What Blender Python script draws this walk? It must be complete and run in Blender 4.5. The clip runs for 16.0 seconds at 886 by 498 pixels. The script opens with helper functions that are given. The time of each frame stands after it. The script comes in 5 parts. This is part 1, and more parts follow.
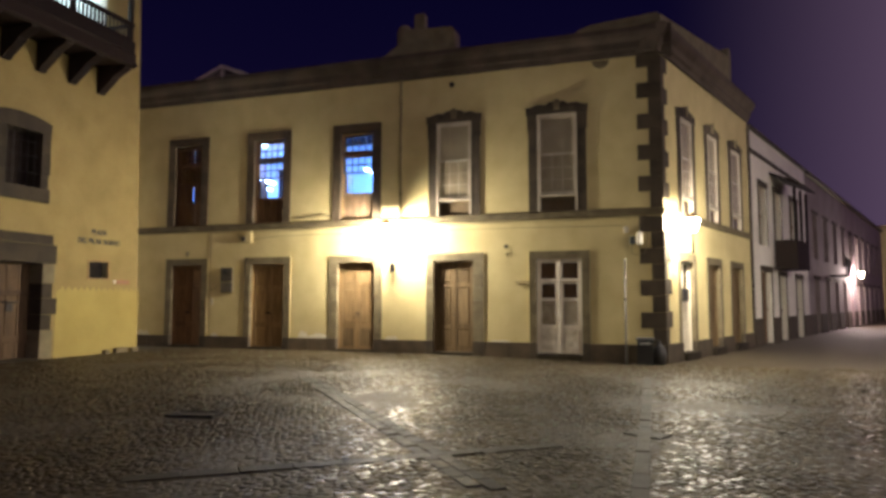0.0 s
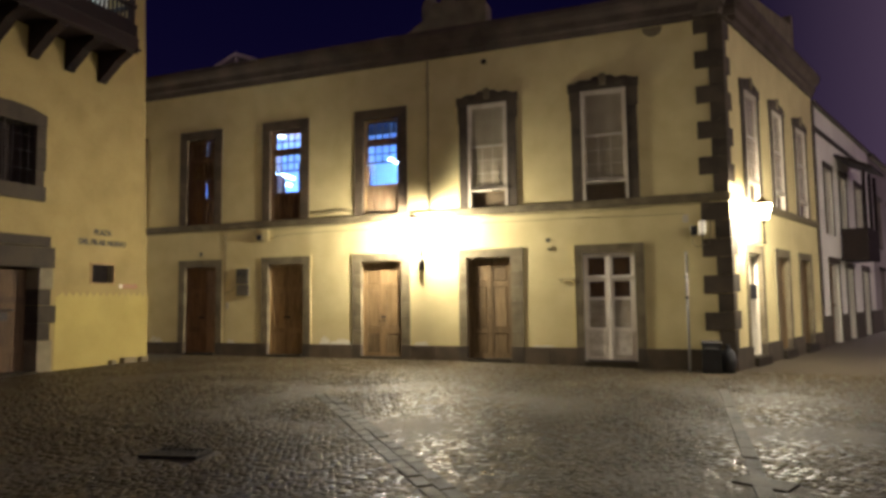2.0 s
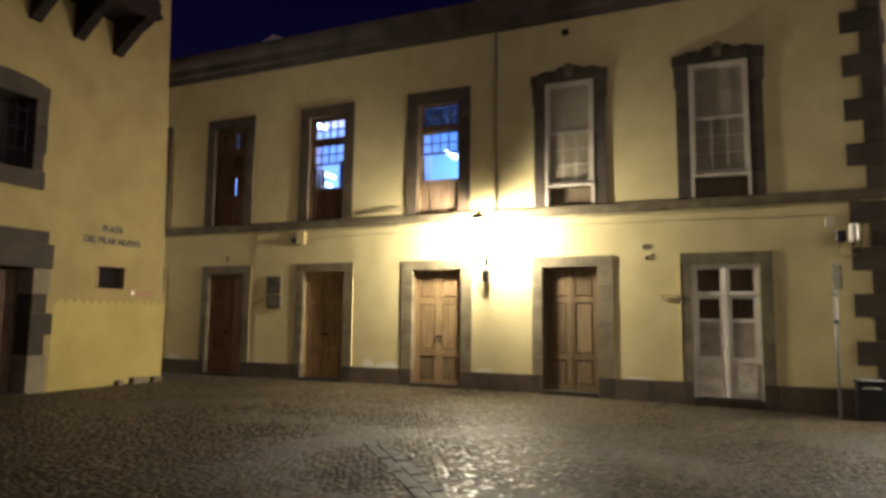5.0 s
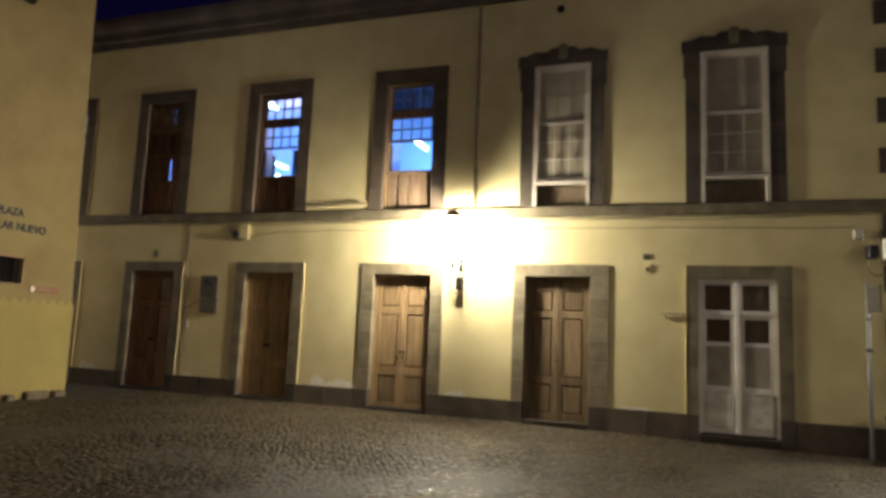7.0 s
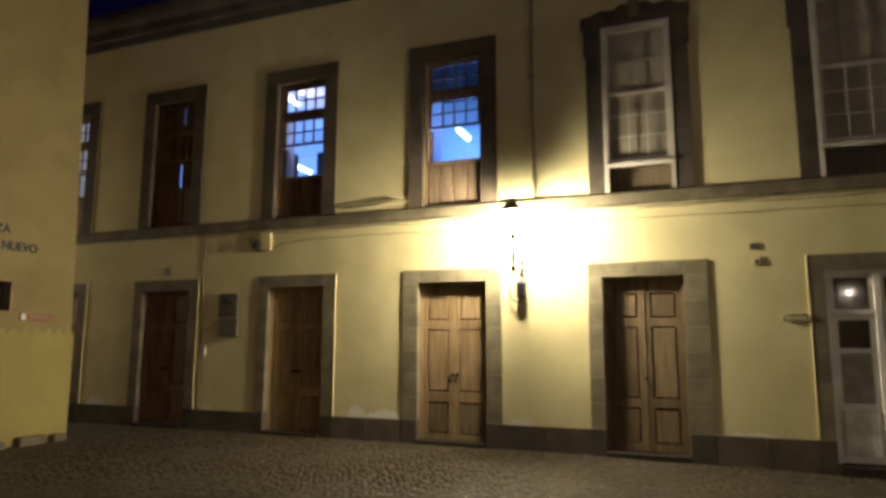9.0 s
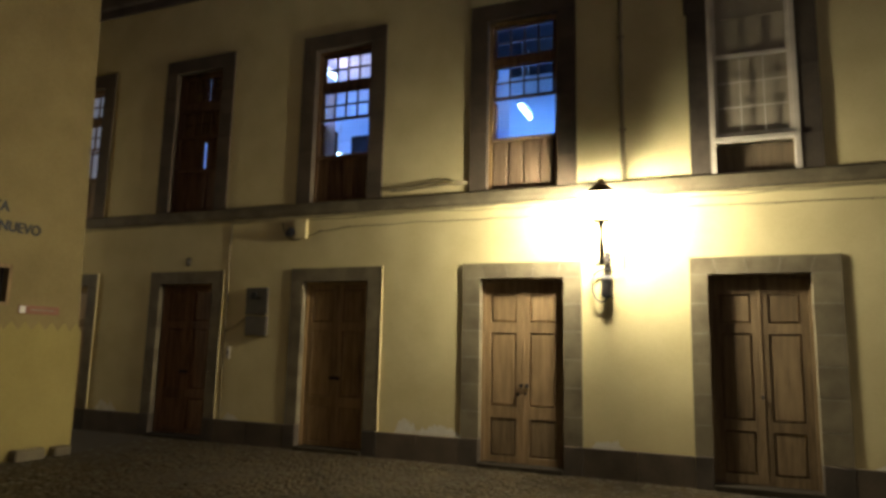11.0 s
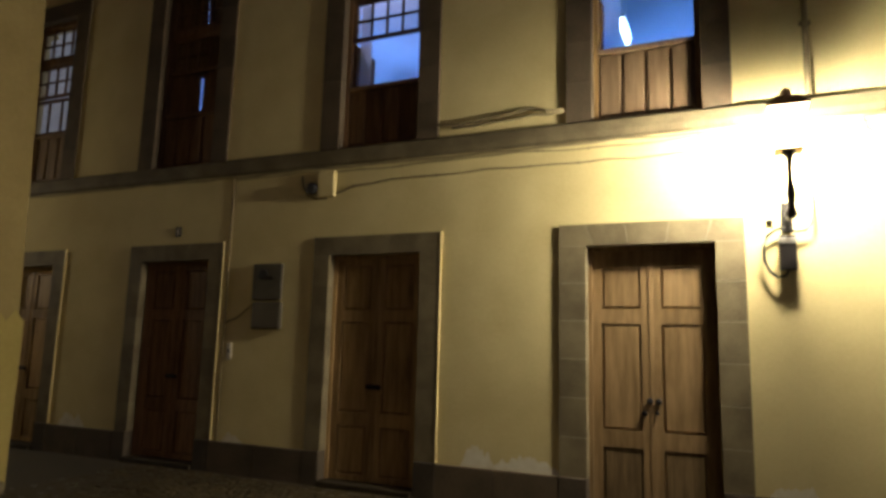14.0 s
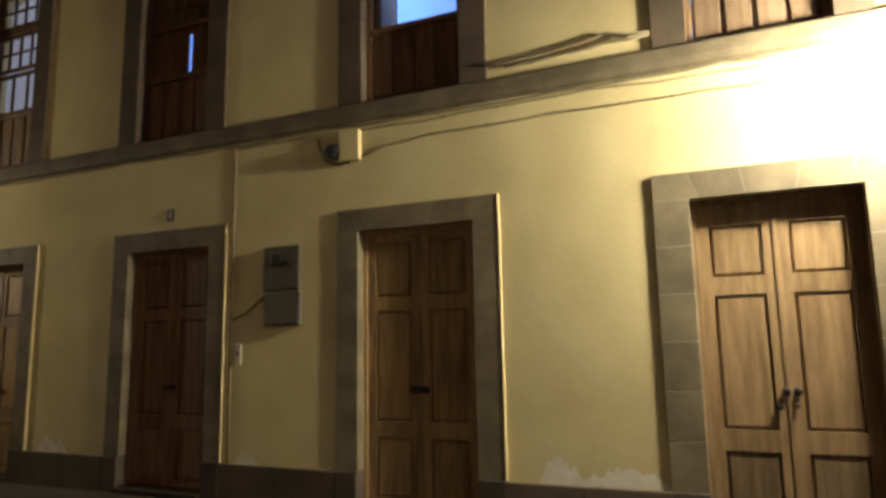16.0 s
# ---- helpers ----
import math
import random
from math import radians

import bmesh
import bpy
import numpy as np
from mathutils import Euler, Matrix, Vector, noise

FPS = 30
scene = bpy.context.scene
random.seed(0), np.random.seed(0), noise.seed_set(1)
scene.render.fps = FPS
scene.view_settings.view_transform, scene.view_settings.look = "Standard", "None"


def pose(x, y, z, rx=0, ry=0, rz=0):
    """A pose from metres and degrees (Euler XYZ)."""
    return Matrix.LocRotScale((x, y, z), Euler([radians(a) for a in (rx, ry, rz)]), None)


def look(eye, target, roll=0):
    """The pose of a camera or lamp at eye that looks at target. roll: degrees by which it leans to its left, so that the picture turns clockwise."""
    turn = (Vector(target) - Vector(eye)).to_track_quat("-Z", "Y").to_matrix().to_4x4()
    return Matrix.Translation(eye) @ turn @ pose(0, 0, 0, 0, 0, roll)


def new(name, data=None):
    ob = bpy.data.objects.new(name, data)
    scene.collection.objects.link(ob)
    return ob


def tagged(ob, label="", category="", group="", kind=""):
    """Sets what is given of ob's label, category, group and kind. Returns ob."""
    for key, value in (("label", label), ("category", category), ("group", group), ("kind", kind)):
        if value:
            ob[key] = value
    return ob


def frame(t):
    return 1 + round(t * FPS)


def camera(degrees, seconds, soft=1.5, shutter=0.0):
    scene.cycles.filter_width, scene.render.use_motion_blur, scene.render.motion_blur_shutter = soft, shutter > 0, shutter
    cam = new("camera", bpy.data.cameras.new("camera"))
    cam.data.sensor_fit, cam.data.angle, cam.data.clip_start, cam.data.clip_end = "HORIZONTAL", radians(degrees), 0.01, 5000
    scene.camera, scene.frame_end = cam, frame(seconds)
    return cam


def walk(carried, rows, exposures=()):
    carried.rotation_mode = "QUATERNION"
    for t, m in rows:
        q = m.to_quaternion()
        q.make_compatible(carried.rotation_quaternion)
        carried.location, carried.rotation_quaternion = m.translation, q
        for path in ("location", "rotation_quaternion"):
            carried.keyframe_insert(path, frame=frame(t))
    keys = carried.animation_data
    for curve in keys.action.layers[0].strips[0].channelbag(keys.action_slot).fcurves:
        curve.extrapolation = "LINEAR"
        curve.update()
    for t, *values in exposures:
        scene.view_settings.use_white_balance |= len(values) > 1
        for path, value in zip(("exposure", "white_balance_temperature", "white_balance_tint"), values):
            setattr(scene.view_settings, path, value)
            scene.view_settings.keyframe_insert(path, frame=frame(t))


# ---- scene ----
cam = camera(68.0, 16.0, soft=3.4)
EXPOSURES = [(0.0, 1.13, 6350, 12), (1.0, 1.06, 6350, 11), (2.5, 1.0, 6350, 11), (4.0, 0.93, 6300, 10), (6.5, 0.68, 6050, 12), (7.0, 0.6, 6000, 11), (8.0, 0.43, 5900, 9), (9.0, 0.2, 6400, 7), (9.5, 0.11, 6650, 4), (10.0, 0.05, 6450, 5),
             (12.5, -0.63, 6600, 8), (13.5, -0.6, 6700, 9), (14.5, -0.18, 6750, 8), (15.0, 0.13, 6850, 8), (15.5, 0.33, 6450, 10), (16.0, 0.41, 6400, 10)]
PATH = [
    (0, (0.307, -1.108, 1.358), (-0.309, 0.789, 1.519), 0.1),
    (0.5, (0.325, -0.747, 1.469), (-0.274, 1.152, 1.655), -0.6),
    (1, (0.058, -0.218, 1.456), (-0.693, 1.62, 1.692), 1.3),
    (1.5, (-0.187, 0.193, 1.373), (-0.923, 2.039, 1.599), 1.1),
    (2, (-0.367, 0.548, 1.445), (-1.065, 2.415, 1.6), -0.7),
    (2.5, (-0.679, 1.009, 1.435), (-1.527, 2.814, 1.583), -1.6),
    (3, (-0.836, 1.369, 1.416), (-1.709, 3.161, 1.569), -6.0),
    (3.5, (-1.04, 1.865, 1.408), (-1.921, 3.654, 1.565), -3.4),
    (4, (-1.373, 2.128, 1.406), (-2.239, 3.924, 1.557), -3.0),
    (4.2, (-1.514, 2.257, 1.431), (-2.363, 4.058, 1.63), -1.0),
    (6.5, (-2.914, 4.183, 1.387), (-3.632, 6.036, 1.615), 1.1),
    (7, (-3.144, 4.558, 1.476), (-3.791, 6.435, 1.72), 2.4),
    (7.5, (-3.498, 4.926, 1.532), (-4.067, 6.829, 1.769), 2.9),
    (8, (-3.551, 5.446, 1.621), (-4.115, 7.351, 1.85), 2.2),
    (8.5, (-3.776, 5.907, 1.589), (-4.438, 7.781, 1.81), -0.1),
    (9, (-4.223, 6.206, 1.52), (-4.94, 8.052, 1.803), 0.2),
    (9.5, (-4.557, 6.486, 1.55), (-5.268, 8.332, 1.848), -0.2),
    (10, (-4.869, 6.865, 1.573), (-5.657, 8.673, 1.904), -0.7),
    (10.2, (-5.026, 6.922, 1.575), (-5.797, 8.748, 1.841), 1.1),
    (12.5, (-6.272, 8.636, 1.392), (-6.984, 10.469, 1.755), 0.9),
    (13, (-6.664, 8.923, 1.364), (-7.417, 10.749, 1.678), 1.4),
    (13.5, (-6.997, 9.205, 1.392), (-7.744, 11.035, 1.696), 0.6),
    (14, (-7.218, 9.682, 1.48), (-8.007, 11.496, 1.774), 1.5),
    (14.5, (-7.512, 9.976, 1.416), (-8.323, 11.779, 1.716), 1.0),
    (15, (-7.704, 10.343, 1.426), (-8.508, 12.154, 1.696), 0.7),
    (15.5, (-8.007, 10.539, 1.42), (-8.851, 12.332, 1.692), 1.1),
    (16, (-8.289, 10.712, 1.396), (-9.055, 12.536, 1.69), -1.1),
]
walk(cam, [(t, look(eye, target, roll)) for t, eye, target, roll in PATH], EXPOSURES)

# ---- world and large lights ----
world = bpy.data.worlds.new("night")
scene.world = world
world.use_nodes = True
wn, wl = world.node_tree.nodes, world.node_tree.links
wn.clear()
w_out, w_bg = wn.new("ShaderNodeOutputWorld"), wn.new("ShaderNodeBackground")
w_tex, w_sep, w_ramp, w_ramp2, w_mix = (wn.new("ShaderNodeTexCoord"), wn.new("ShaderNodeSeparateXYZ"), wn.new("ShaderNodeValToRGB"),
                                        wn.new("ShaderNodeValToRGB"), wn.new("ShaderNodeMix"))
w_mix.data_type = "RGBA"
wl.new(w_tex.outputs["Generated"], w_sep.inputs[0])
wl.new(w_sep.outputs["Z"], w_ramp.inputs[0])
wl.new(w_sep.outputs["X"], w_ramp2.inputs[0])
w_ramp.color_ramp.elements[0].position, w_ramp.color_ramp.elements[0].color = 0.0, (0.003, 0.002, 0.0115, 1)
w_ramp.color_ramp.elements[1].position, w_ramp.color_ramp.elements[1].color = 0.55, (0.0006, 0.0004, 0.0055, 1)
w_ramp2.color_ramp.elements[0].position, w_ramp2.color_ramp.elements[0].color = 0.0, (0, 0, 0, 1)
w_ramp2.color_ramp.elements[1].position, w_ramp2.color_ramp.elements[1].color = 0.72, (0.1, 0.063, 0.092, 1)
w_ramp2.color_ramp.interpolation = "EASE"
w_mix.blend_type = "ADD"
w_mix.inputs["Factor"].default_value = 1.0
wl.new(w_ramp.outputs[0], w_mix.inputs["A"])
wl.new(w_ramp2.outputs[0], w_mix.inputs["B"])
wl.new(w_mix.outputs["Result"], w_bg.inputs[0])
wl.new(w_bg.outputs[0], w_out.inputs[0])
w_bg.inputs[1].default_value = 1.0

WARM = (0.98, 0.87, 0.66)
LANTERN_POWER = 1140.0
# power of the unseen fill lanterns
FILL_POWER = 430.0
ROOM_BLUE = (0.095, 0.28, 1.0)


# ---- materials ----
def surface(name, light, dark, scale=3.0, fine=60.0, rough=0.8, bump=0.3, metal=0.0, vary=0.0, spec=0.4, stretch=None, rough_var=0.1, depth=0.004, polished=0.0, grit=0.35):
    """A material with colour varied at two scales, fine relief and, for pieces, a shift from piece to piece."""
    m = bpy.data.materials.new(name)
    m.use_nodes = True
    n, l = m.node_tree.nodes, m.node_tree.links
    b = n["Principled BSDF"]
    geo = n.new("ShaderNodeNewGeometry")
    vec = geo.outputs["Position"]
    if stretch:
        mp = n.new("ShaderNodeMapping")
        mp.inputs["Scale"].default_value = stretch
        l.new(vec, mp.inputs["Vector"])
        vec = mp.outputs["Vector"]
    big, small = n.new("ShaderNodeTexNoise"), n.new("ShaderNodeTexNoise")
    for tex, sc, det in ((big, scale, 5.0), (small, fine, 4.0)):
        tex.inputs["Scale"].default_value, tex.inputs["Detail"].default_value = sc, det
        l.new(vec, tex.inputs["Vector"])
    add = n.new("ShaderNodeMath")
    add.operation = "MULTIPLY_ADD"
    add.inputs[1].default_value, add.inputs[2].default_value = 0.35, -0.17
    l.new(small.outputs["Fac"], add.inputs[0])
    tot = n.new("ShaderNodeMath")
    tot.operation = "ADD"
    l.new(big.outputs["Fac"], tot.inputs[0])
    l.new(add.outputs[0], tot.inputs[1])
    value = tot.outputs[0]
    if vary:
        info = n.new("ShaderNodeObjectInfo")
        isl = n.new("ShaderNodeMath")
        isl.operation = "ADD"
        l.new(info.outputs["Random"], isl.inputs[0])
        l.new(geo.outputs["Random Per Island"], isl.inputs[1])
        fr = n.new("ShaderNodeMath")
        fr.operation = "FRACT"
        l.new(isl.outputs[0], fr.inputs[0])
        mul = n.new("ShaderNodeMath")
        mul.operation = "MULTIPLY_ADD"
        mul.inputs[1].default_value, mul.inputs[2].default_value = vary, -vary / 2
        l.new(fr.outputs[0], mul.inputs[0])
        t2 = n.new("ShaderNodeMath")
        t2.operation = "ADD"
        l.new(value, t2.inputs[0])
        l.new(mul.outputs[0], t2.inputs[1])
        value = t2.outputs[0]
    ramp = n.new("ShaderNodeValToRGB")
    ramp.color_ramp.elements[0].position, ramp.color_ramp.elements[0].color = 0.3, (*dark, 1)
    ramp.color_ramp.elements[1].position, ramp.color_ramp.elements[1].color = 0.68, (*light, 1)
    l.new(value, ramp.inputs[0])
    l.new(ramp.outputs[0], b.inputs["Base Color"])
    rr = n.new("ShaderNodeMath")
    rr.operation = "MULTIPLY_ADD"
    rr.inputs[1].default_value, rr.inputs[2].default_value = rough_var * 2, rough - rough_var
    l.new(big.outputs["Fac"], rr.inputs[0])
    l.new(rr.outputs[0], b.inputs["Roughness"])
    if polished:
        pick = n.new("ShaderNodeMath")
        pick.operation = "LESS_THAN"
        pick.inputs[1].default_value = polished
        l.new(fr.outputs[0], pick.inputs[0])
        low = n.new("ShaderNodeMath")
        low.operation = "MULTIPLY_ADD"
        low.inputs[1].default_value = -0.3
        l.new(pick.outputs[0], low.inputs[0])
        l.new(rr.outputs[0], low.inputs[2])
        l.new(low.outputs[0], b.inputs["Roughness"])
    b.inputs["Metallic"].default_value = metal
    b.inputs["Specular IOR Level"].default_value = spec
    if bump:
        bp = n.new("ShaderNodeBump")
        bp.inputs["Strength"].default_value, bp.inputs["Distance"].default_value = bump, depth
        rel = n.new("ShaderNodeMath")
        rel.operation = "MULTIPLY_ADD"
        rel.inputs[1].default_value = grit
        l.new(small.outputs["Fac"], rel.inputs[0])
        l.new(big.outputs["Fac"], rel.inputs[2])
        l.new(rel.outputs[0], bp.inputs["Height"])
        l.new(bp.outputs[0], b.inputs["Normal"])
    return m


def wood(name, light, dark, rough=0.58):
    """Planed timber: fine grain along z, slow change across."""
    return surface(name, light, dark, scale=2.2, fine=9.0, rough=rough, bump=0.25, stretch=(9, 9, 0.9), vary=0.25, depth=0.002, spec=0.25)


def glow(name, colour, strength):
    m = bpy.data.materials.new(name)
    m.use_nodes = True
    n, l = m.node_tree.nodes, m.node_tree.links
    n.clear()
    o, e = n.new("ShaderNodeOutputMaterial"), n.new("ShaderNodeEmission")
    e.inputs[0].default_value, e.inputs[1].default_value = (*colour, 1), strength
    l.new(e.outputs[0], o.inputs[0])
    return m


def pane_glass(name, tint=(0.97, 0.965, 0.945)):
    m = bpy.data.materials.new(name)
    m.use_nodes = True
    n, l = m.node_tree.nodes, m.node_tree.links
    n.clear()
    o, mix, tr, gl, fr = (n.new("ShaderNodeOutputMaterial"), n.new("ShaderNodeMixShader"), n.new("ShaderNodeBsdfTransparent"),
                          n.new("ShaderNodeBsdfGlossy"), n.new("ShaderNodeLayerWeight"))
    gain = n.new("ShaderNodeMath")
    gain.operation = "MULTIPLY_ADD"
    gain.inputs[1].default_value, gain.inputs[2].default_value = 0.32, 0.015
    tr.inputs[0].default_value = (*tint, 1)
    gl.inputs["Roughness"].default_value = 0.04
    fr.inputs["Blend"].default_value = 0.2
    l.new(fr.outputs["Facing"], gain.inputs[0])
    l.new(gain.outputs[0], mix.inputs[0])
    l.new(tr.outputs[0], mix.inputs[1])
    l.new(gl.outputs[0], mix.inputs[2])
    l.new(mix.outputs[0], o.inputs[0])
    return m


PLASTER = surface("yellow_plaster", (0.64, 0.55, 0.29), (0.545, 0.458, 0.23), 1.7, 30, 0.92, 0.5, depth=0.03, grit=0.04)
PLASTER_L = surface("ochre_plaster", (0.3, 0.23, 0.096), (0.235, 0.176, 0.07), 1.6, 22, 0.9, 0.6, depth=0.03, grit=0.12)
DADO = surface("yellow_dado_paint", (0.38, 0.3, 0.1), (0.31, 0.24, 0.075), 1.2, 22, 0.85, 0.6, depth=0.02, grit=0.12)
WHITEWASH = surface("white_plaster", (0.72, 0.68, 0.60), (0.6, 0.56, 0.5), 0.8, 30, 0.9, 0.5)
BARE = surface("bare_plaster", (0.74, 0.71, 0.6), (0.62, 0.57, 0.44), 9, 60, 0.95, 0.4)
# pale plaster darkened: the dimness along the roof is put into its colour
PALE = surface("dimmed_pale_plaster", (0.22, 0.185, 0.12), (0.14, 0.118, 0.075), 3, 40, 0.95, 0.4)
GREYWALL = surface("grey_plaster", (0.3, 0.25, 0.25), (0.2, 0.165, 0.165), 0.7, 30, 0.9, 0.4)
STONE = surface("grey_basalt", (0.195, 0.16, 0.094), (0.112, 0.09, 0.052), 3.5, 45, 0.8, 0.5, vary=0.2)
STONE_D = surface("dark_basalt", (0.082, 0.063, 0.043), (0.04, 0.031, 0.021), 2.5, 40, 0.85, 0.5, vary=0.3)
STONE_L = surface("rough_brown_stone", (0.05, 0.038, 0.025), (0.025, 0.019, 0.0125), 3, 35, 0.85, 0.6, vary=0.3)
CORNICE = surface("brown_stone", (0.105, 0.08, 0.064), (0.052, 0.039, 0.031), 1.6, 30, 0.9, 0.6, vary=0.3)
MORTAR = surface("lime_mortar", (0.34, 0.305, 0.22), (0.22, 0.195, 0.14), 6, 60, 0.95, 0.4)
COBBLE = surface("worn_cobble", (0.071, 0.0535, 0.0275), (0.03, 0.0223, 0.0112), 2.6, 60, 0.62, 0.45, vary=0.22, spec=0.16, rough_var=0.12, polished=0.3, depth=0.004)
SLAB = surface("worn_slab", (0.037, 0.029, 0.0175), (0.019, 0.0145, 0.009), 5, 40, 0.68, 0.7, vary=0.6, spec=0.18, rough_var=0.16, depth=0.012)
EARTH = surface("gritty_joint", (0.058, 0.044, 0.025), (0.03, 0.0225, 0.013), 1.4, 24, 0.75, 0.8, depth=0.03, grit=0.8)
WOOD_L = wood("pale_brown_wood", (0.275, 0.182, 0.09), (0.155, 0.1, 0.046))
WOOD_M = wood("brown_wood", (0.4, 0.262, 0.118), (0.2, 0.128, 0.057))
DOOR_D = wood("dark_door_wood", (0.27, 0.15, 0.07), (0.125, 0.067, 0.031))
WOOD_G = wood("weathered_wood", (0.14, 0.105, 0.066), (0.07, 0.052, 0.032), 0.75)
WOOD_D = wood("dark_brown_wood", (0.185, 0.102, 0.047), (0.08, 0.042, 0.02))
WOOD_B = wood("blackened_wood", (0.016, 0.008, 0.0065), (0.008, 0.0045, 0.004), 0.75)
WHITE = surface("old_white_paint", (0.8, 0.755, 0.67), (0.66, 0.6, 0.51), 3.5, 50, 0.55, 0.25)
IRON = surface("dark_iron", (0.035, 0.03, 0.03), (0.018, 0.016, 0.016), 6, 80, 0.5, 0.2, metal=0.6)
ZINC = surface("grey_metal", (0.32, 0.31, 0.29), (0.22, 0.21, 0.2), 5, 70, 0.5, 0.15, metal=0.4)
GREYBOX = surface("grey_steel_box", (0.09, 0.08, 0.06), (0.06, 0.053, 0.04), 4, 60, 0.6, 0.15)
BEIGE = surface("beige_plastic", (0.6, 0.56, 0.46), (0.5, 0.46, 0.37), 4, 60, 0.5, 0.1)
BLACK = surface("black_plastic", (0.02, 0.02, 0.022), (0.012, 0.012, 0.013), 4, 60, 0.45, 0.1)
CABLE = surface("painted_cable", (0.27, 0.22, 0.125), (0.17, 0.138, 0.08), 6, 60, 0.7, 0.1)
LACE = surface("lace_curtain", (0.37, 0.325, 0.245), (0.3, 0.26, 0.195), 3, 38, 0.95, 0.3)
BLIND = surface("dusty_blind", (0.45, 0.4, 0.31), (0.37, 0.325, 0.25), 3, 38, 0.9, 0.3)
ROOM = surface("white_room_paint", (0.78, 0.78, 0.78), (0.7, 0.7, 0.7), 1, 30, 0.9, 0.1)
BRASS = surface("dull_brass", (0.35, 0.22, 0.09), (0.2, 0.12, 0.05), 6, 60, 0.45, 0.1, metal=0.9)
WFRAME = surface("aged_white_paint", (0.55, 0.5, 0.41), (0.42, 0.37, 0.295), 4, 50, 0.6, 0.3)
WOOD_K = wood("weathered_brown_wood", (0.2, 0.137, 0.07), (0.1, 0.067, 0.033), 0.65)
LOUVRE = surface("grimy_louvre", (0.5, 0.44, 0.34), (0.32, 0.275, 0.2), 5, 50, 0.7, 0.3)
WORN = surface("worn_white_paint", (0.74, 0.69, 0.6), (0.4, 0.34, 0.26), 5, 40, 0.7, 0.4)
APRON = wood("varnished_apron_wood", (0.27, 0.19, 0.118), (0.17, 0.117, 0.07))
RAFTER = wood("pale_rafter_wood", (0.4, 0.31, 0.2), (0.27, 0.2, 0.12), 0.7)
STONE_B = surface("brown_basalt", (0.112, 0.083, 0.053), (0.062, 0.046, 0.029), 2.5, 40, 0.85, 0.5, vary=0.25)
HOUSE_W = surface("limewashed_wall", (0.82, 0.78, 0.72), (0.7, 0.66, 0.6), 0.8, 30, 0.9, 0.5)
BOX_L = surface("light_grey_box", (0.115, 0.1, 0.073), (0.085, 0.074, 0.054), 4, 60, 0.6, 0.15)
WOOD_P = wood("old_plank_wood", (0.115, 0.07, 0.038), (0.055, 0.033, 0.019), 0.7)
TERRA = surface("terracotta_plate", (0.33, 0.14, 0.09), (0.24, 0.1, 0.065), 4, 60, 0.7, 0.1)


def sheer(name, colour):
    """Thin curtain cloth: half of the light goes through."""
    m = bpy.data.materials.new(name)
    m.use_nodes = True
    n, l = m.node_tree.nodes, m.node_tree.links
    n.clear()
    o, mix, d, t, tex, ramp = (n.new("ShaderNodeOutputMaterial"), n.new("ShaderNodeMixShader"), n.new("ShaderNodeBsdfDiffuse"),
                               n.new("ShaderNodeBsdfTranslucent"), n.new("ShaderNodeTexNoise"), n.new("ShaderNodeValToRGB"))
    tex.inputs["Scale"].default_value = 14.0
    ramp.color_ramp.elements[0].color = (*[0.75 * c for c in colour], 1)
    ramp.color_ramp.elements[1].color = (*colour, 1)
    l.new(tex.outputs["Fac"], ramp.inputs[0])
    l.new(ramp.outputs[0], d.inputs[0])
    l.new(ramp.outputs[0], t.inputs[0])
    mix.inputs[0].default_value = 0.75
    l.new(d.outputs[0], mix.inputs[1])
    l.new(t.outputs[0], mix.inputs[2])
    l.new(mix.outputs[0], o.inputs[0])
    return m


SHEER = sheer("sheer_curtain", (0.85, 0.85, 0.82))
GLASS = pane_glass("window_glass")
BULB = glow("lantern_bulb", (1.0, 0.9, 0.68), 200.0)
FROST = glow("lit_frosted_glass", (1.0, 0.9, 0.66), 22.0)
TUBE = glow("fluorescent_tube", (0.42, 0.68, 1.0), 14.0)


# ---- mesh helpers ----
def box(bm, x0, x1, y0, y1, z0, z1, m=None):
    vs = [bm.verts.new(Vector(p) if m is None else m @ Vector(p)) for p in
          ((x0, y0, z0), (x1, y0, z0), (x1, y1, z0), (x0, y1, z0), (x0, y0, z1), (x1, y0, z1), (x1, y1, z1), (x0, y1, z1))]
    for f in ((3, 2, 1, 0), (4, 5, 6, 7), (0, 1, 5, 4), (1, 2, 6, 5), (2, 3, 7, 6), (3, 0, 4, 7)):
        bm.faces.new([vs[i] for i in f])
    return bm


def boxed(*a, bevel=0.0):
    bm = box(bmesh.new(), *a)
    if bevel:
        bmesh.ops.bevel(bm, geom=bm.edges[:], offset=bevel, segments=1, affect="EDGES")
    return bm


def prism(points, a, b, axis="y"):
    """A solid from a closed outline (pairs) carried from a to b along an axis; pairs are (x, z) for y, (y, z) for x, (x, y) for z."""
    bm = bmesh.new()
    put = {"y": lambda p, q: (p[0], q, p[1]), "x": lambda p, q: (q, p[0], p[1]), "z": lambda p, q: (p[0], p[1], q)}[axis]
    lo, hi = [bm.verts.new(put(p, a)) for p in points], [bm.verts.new(put(p, b)) for p in points]
    bm.faces.new(lo), bm.faces.new(hi[::-1])
    k = len(points)
    for i in range(k):
        bm.faces.new((lo[i], hi[i], hi[(i + 1) % k], lo[(i + 1) % k]))
    bmesh.ops.recalc_face_normals(bm, faces=bm.faces[:])
    return bm


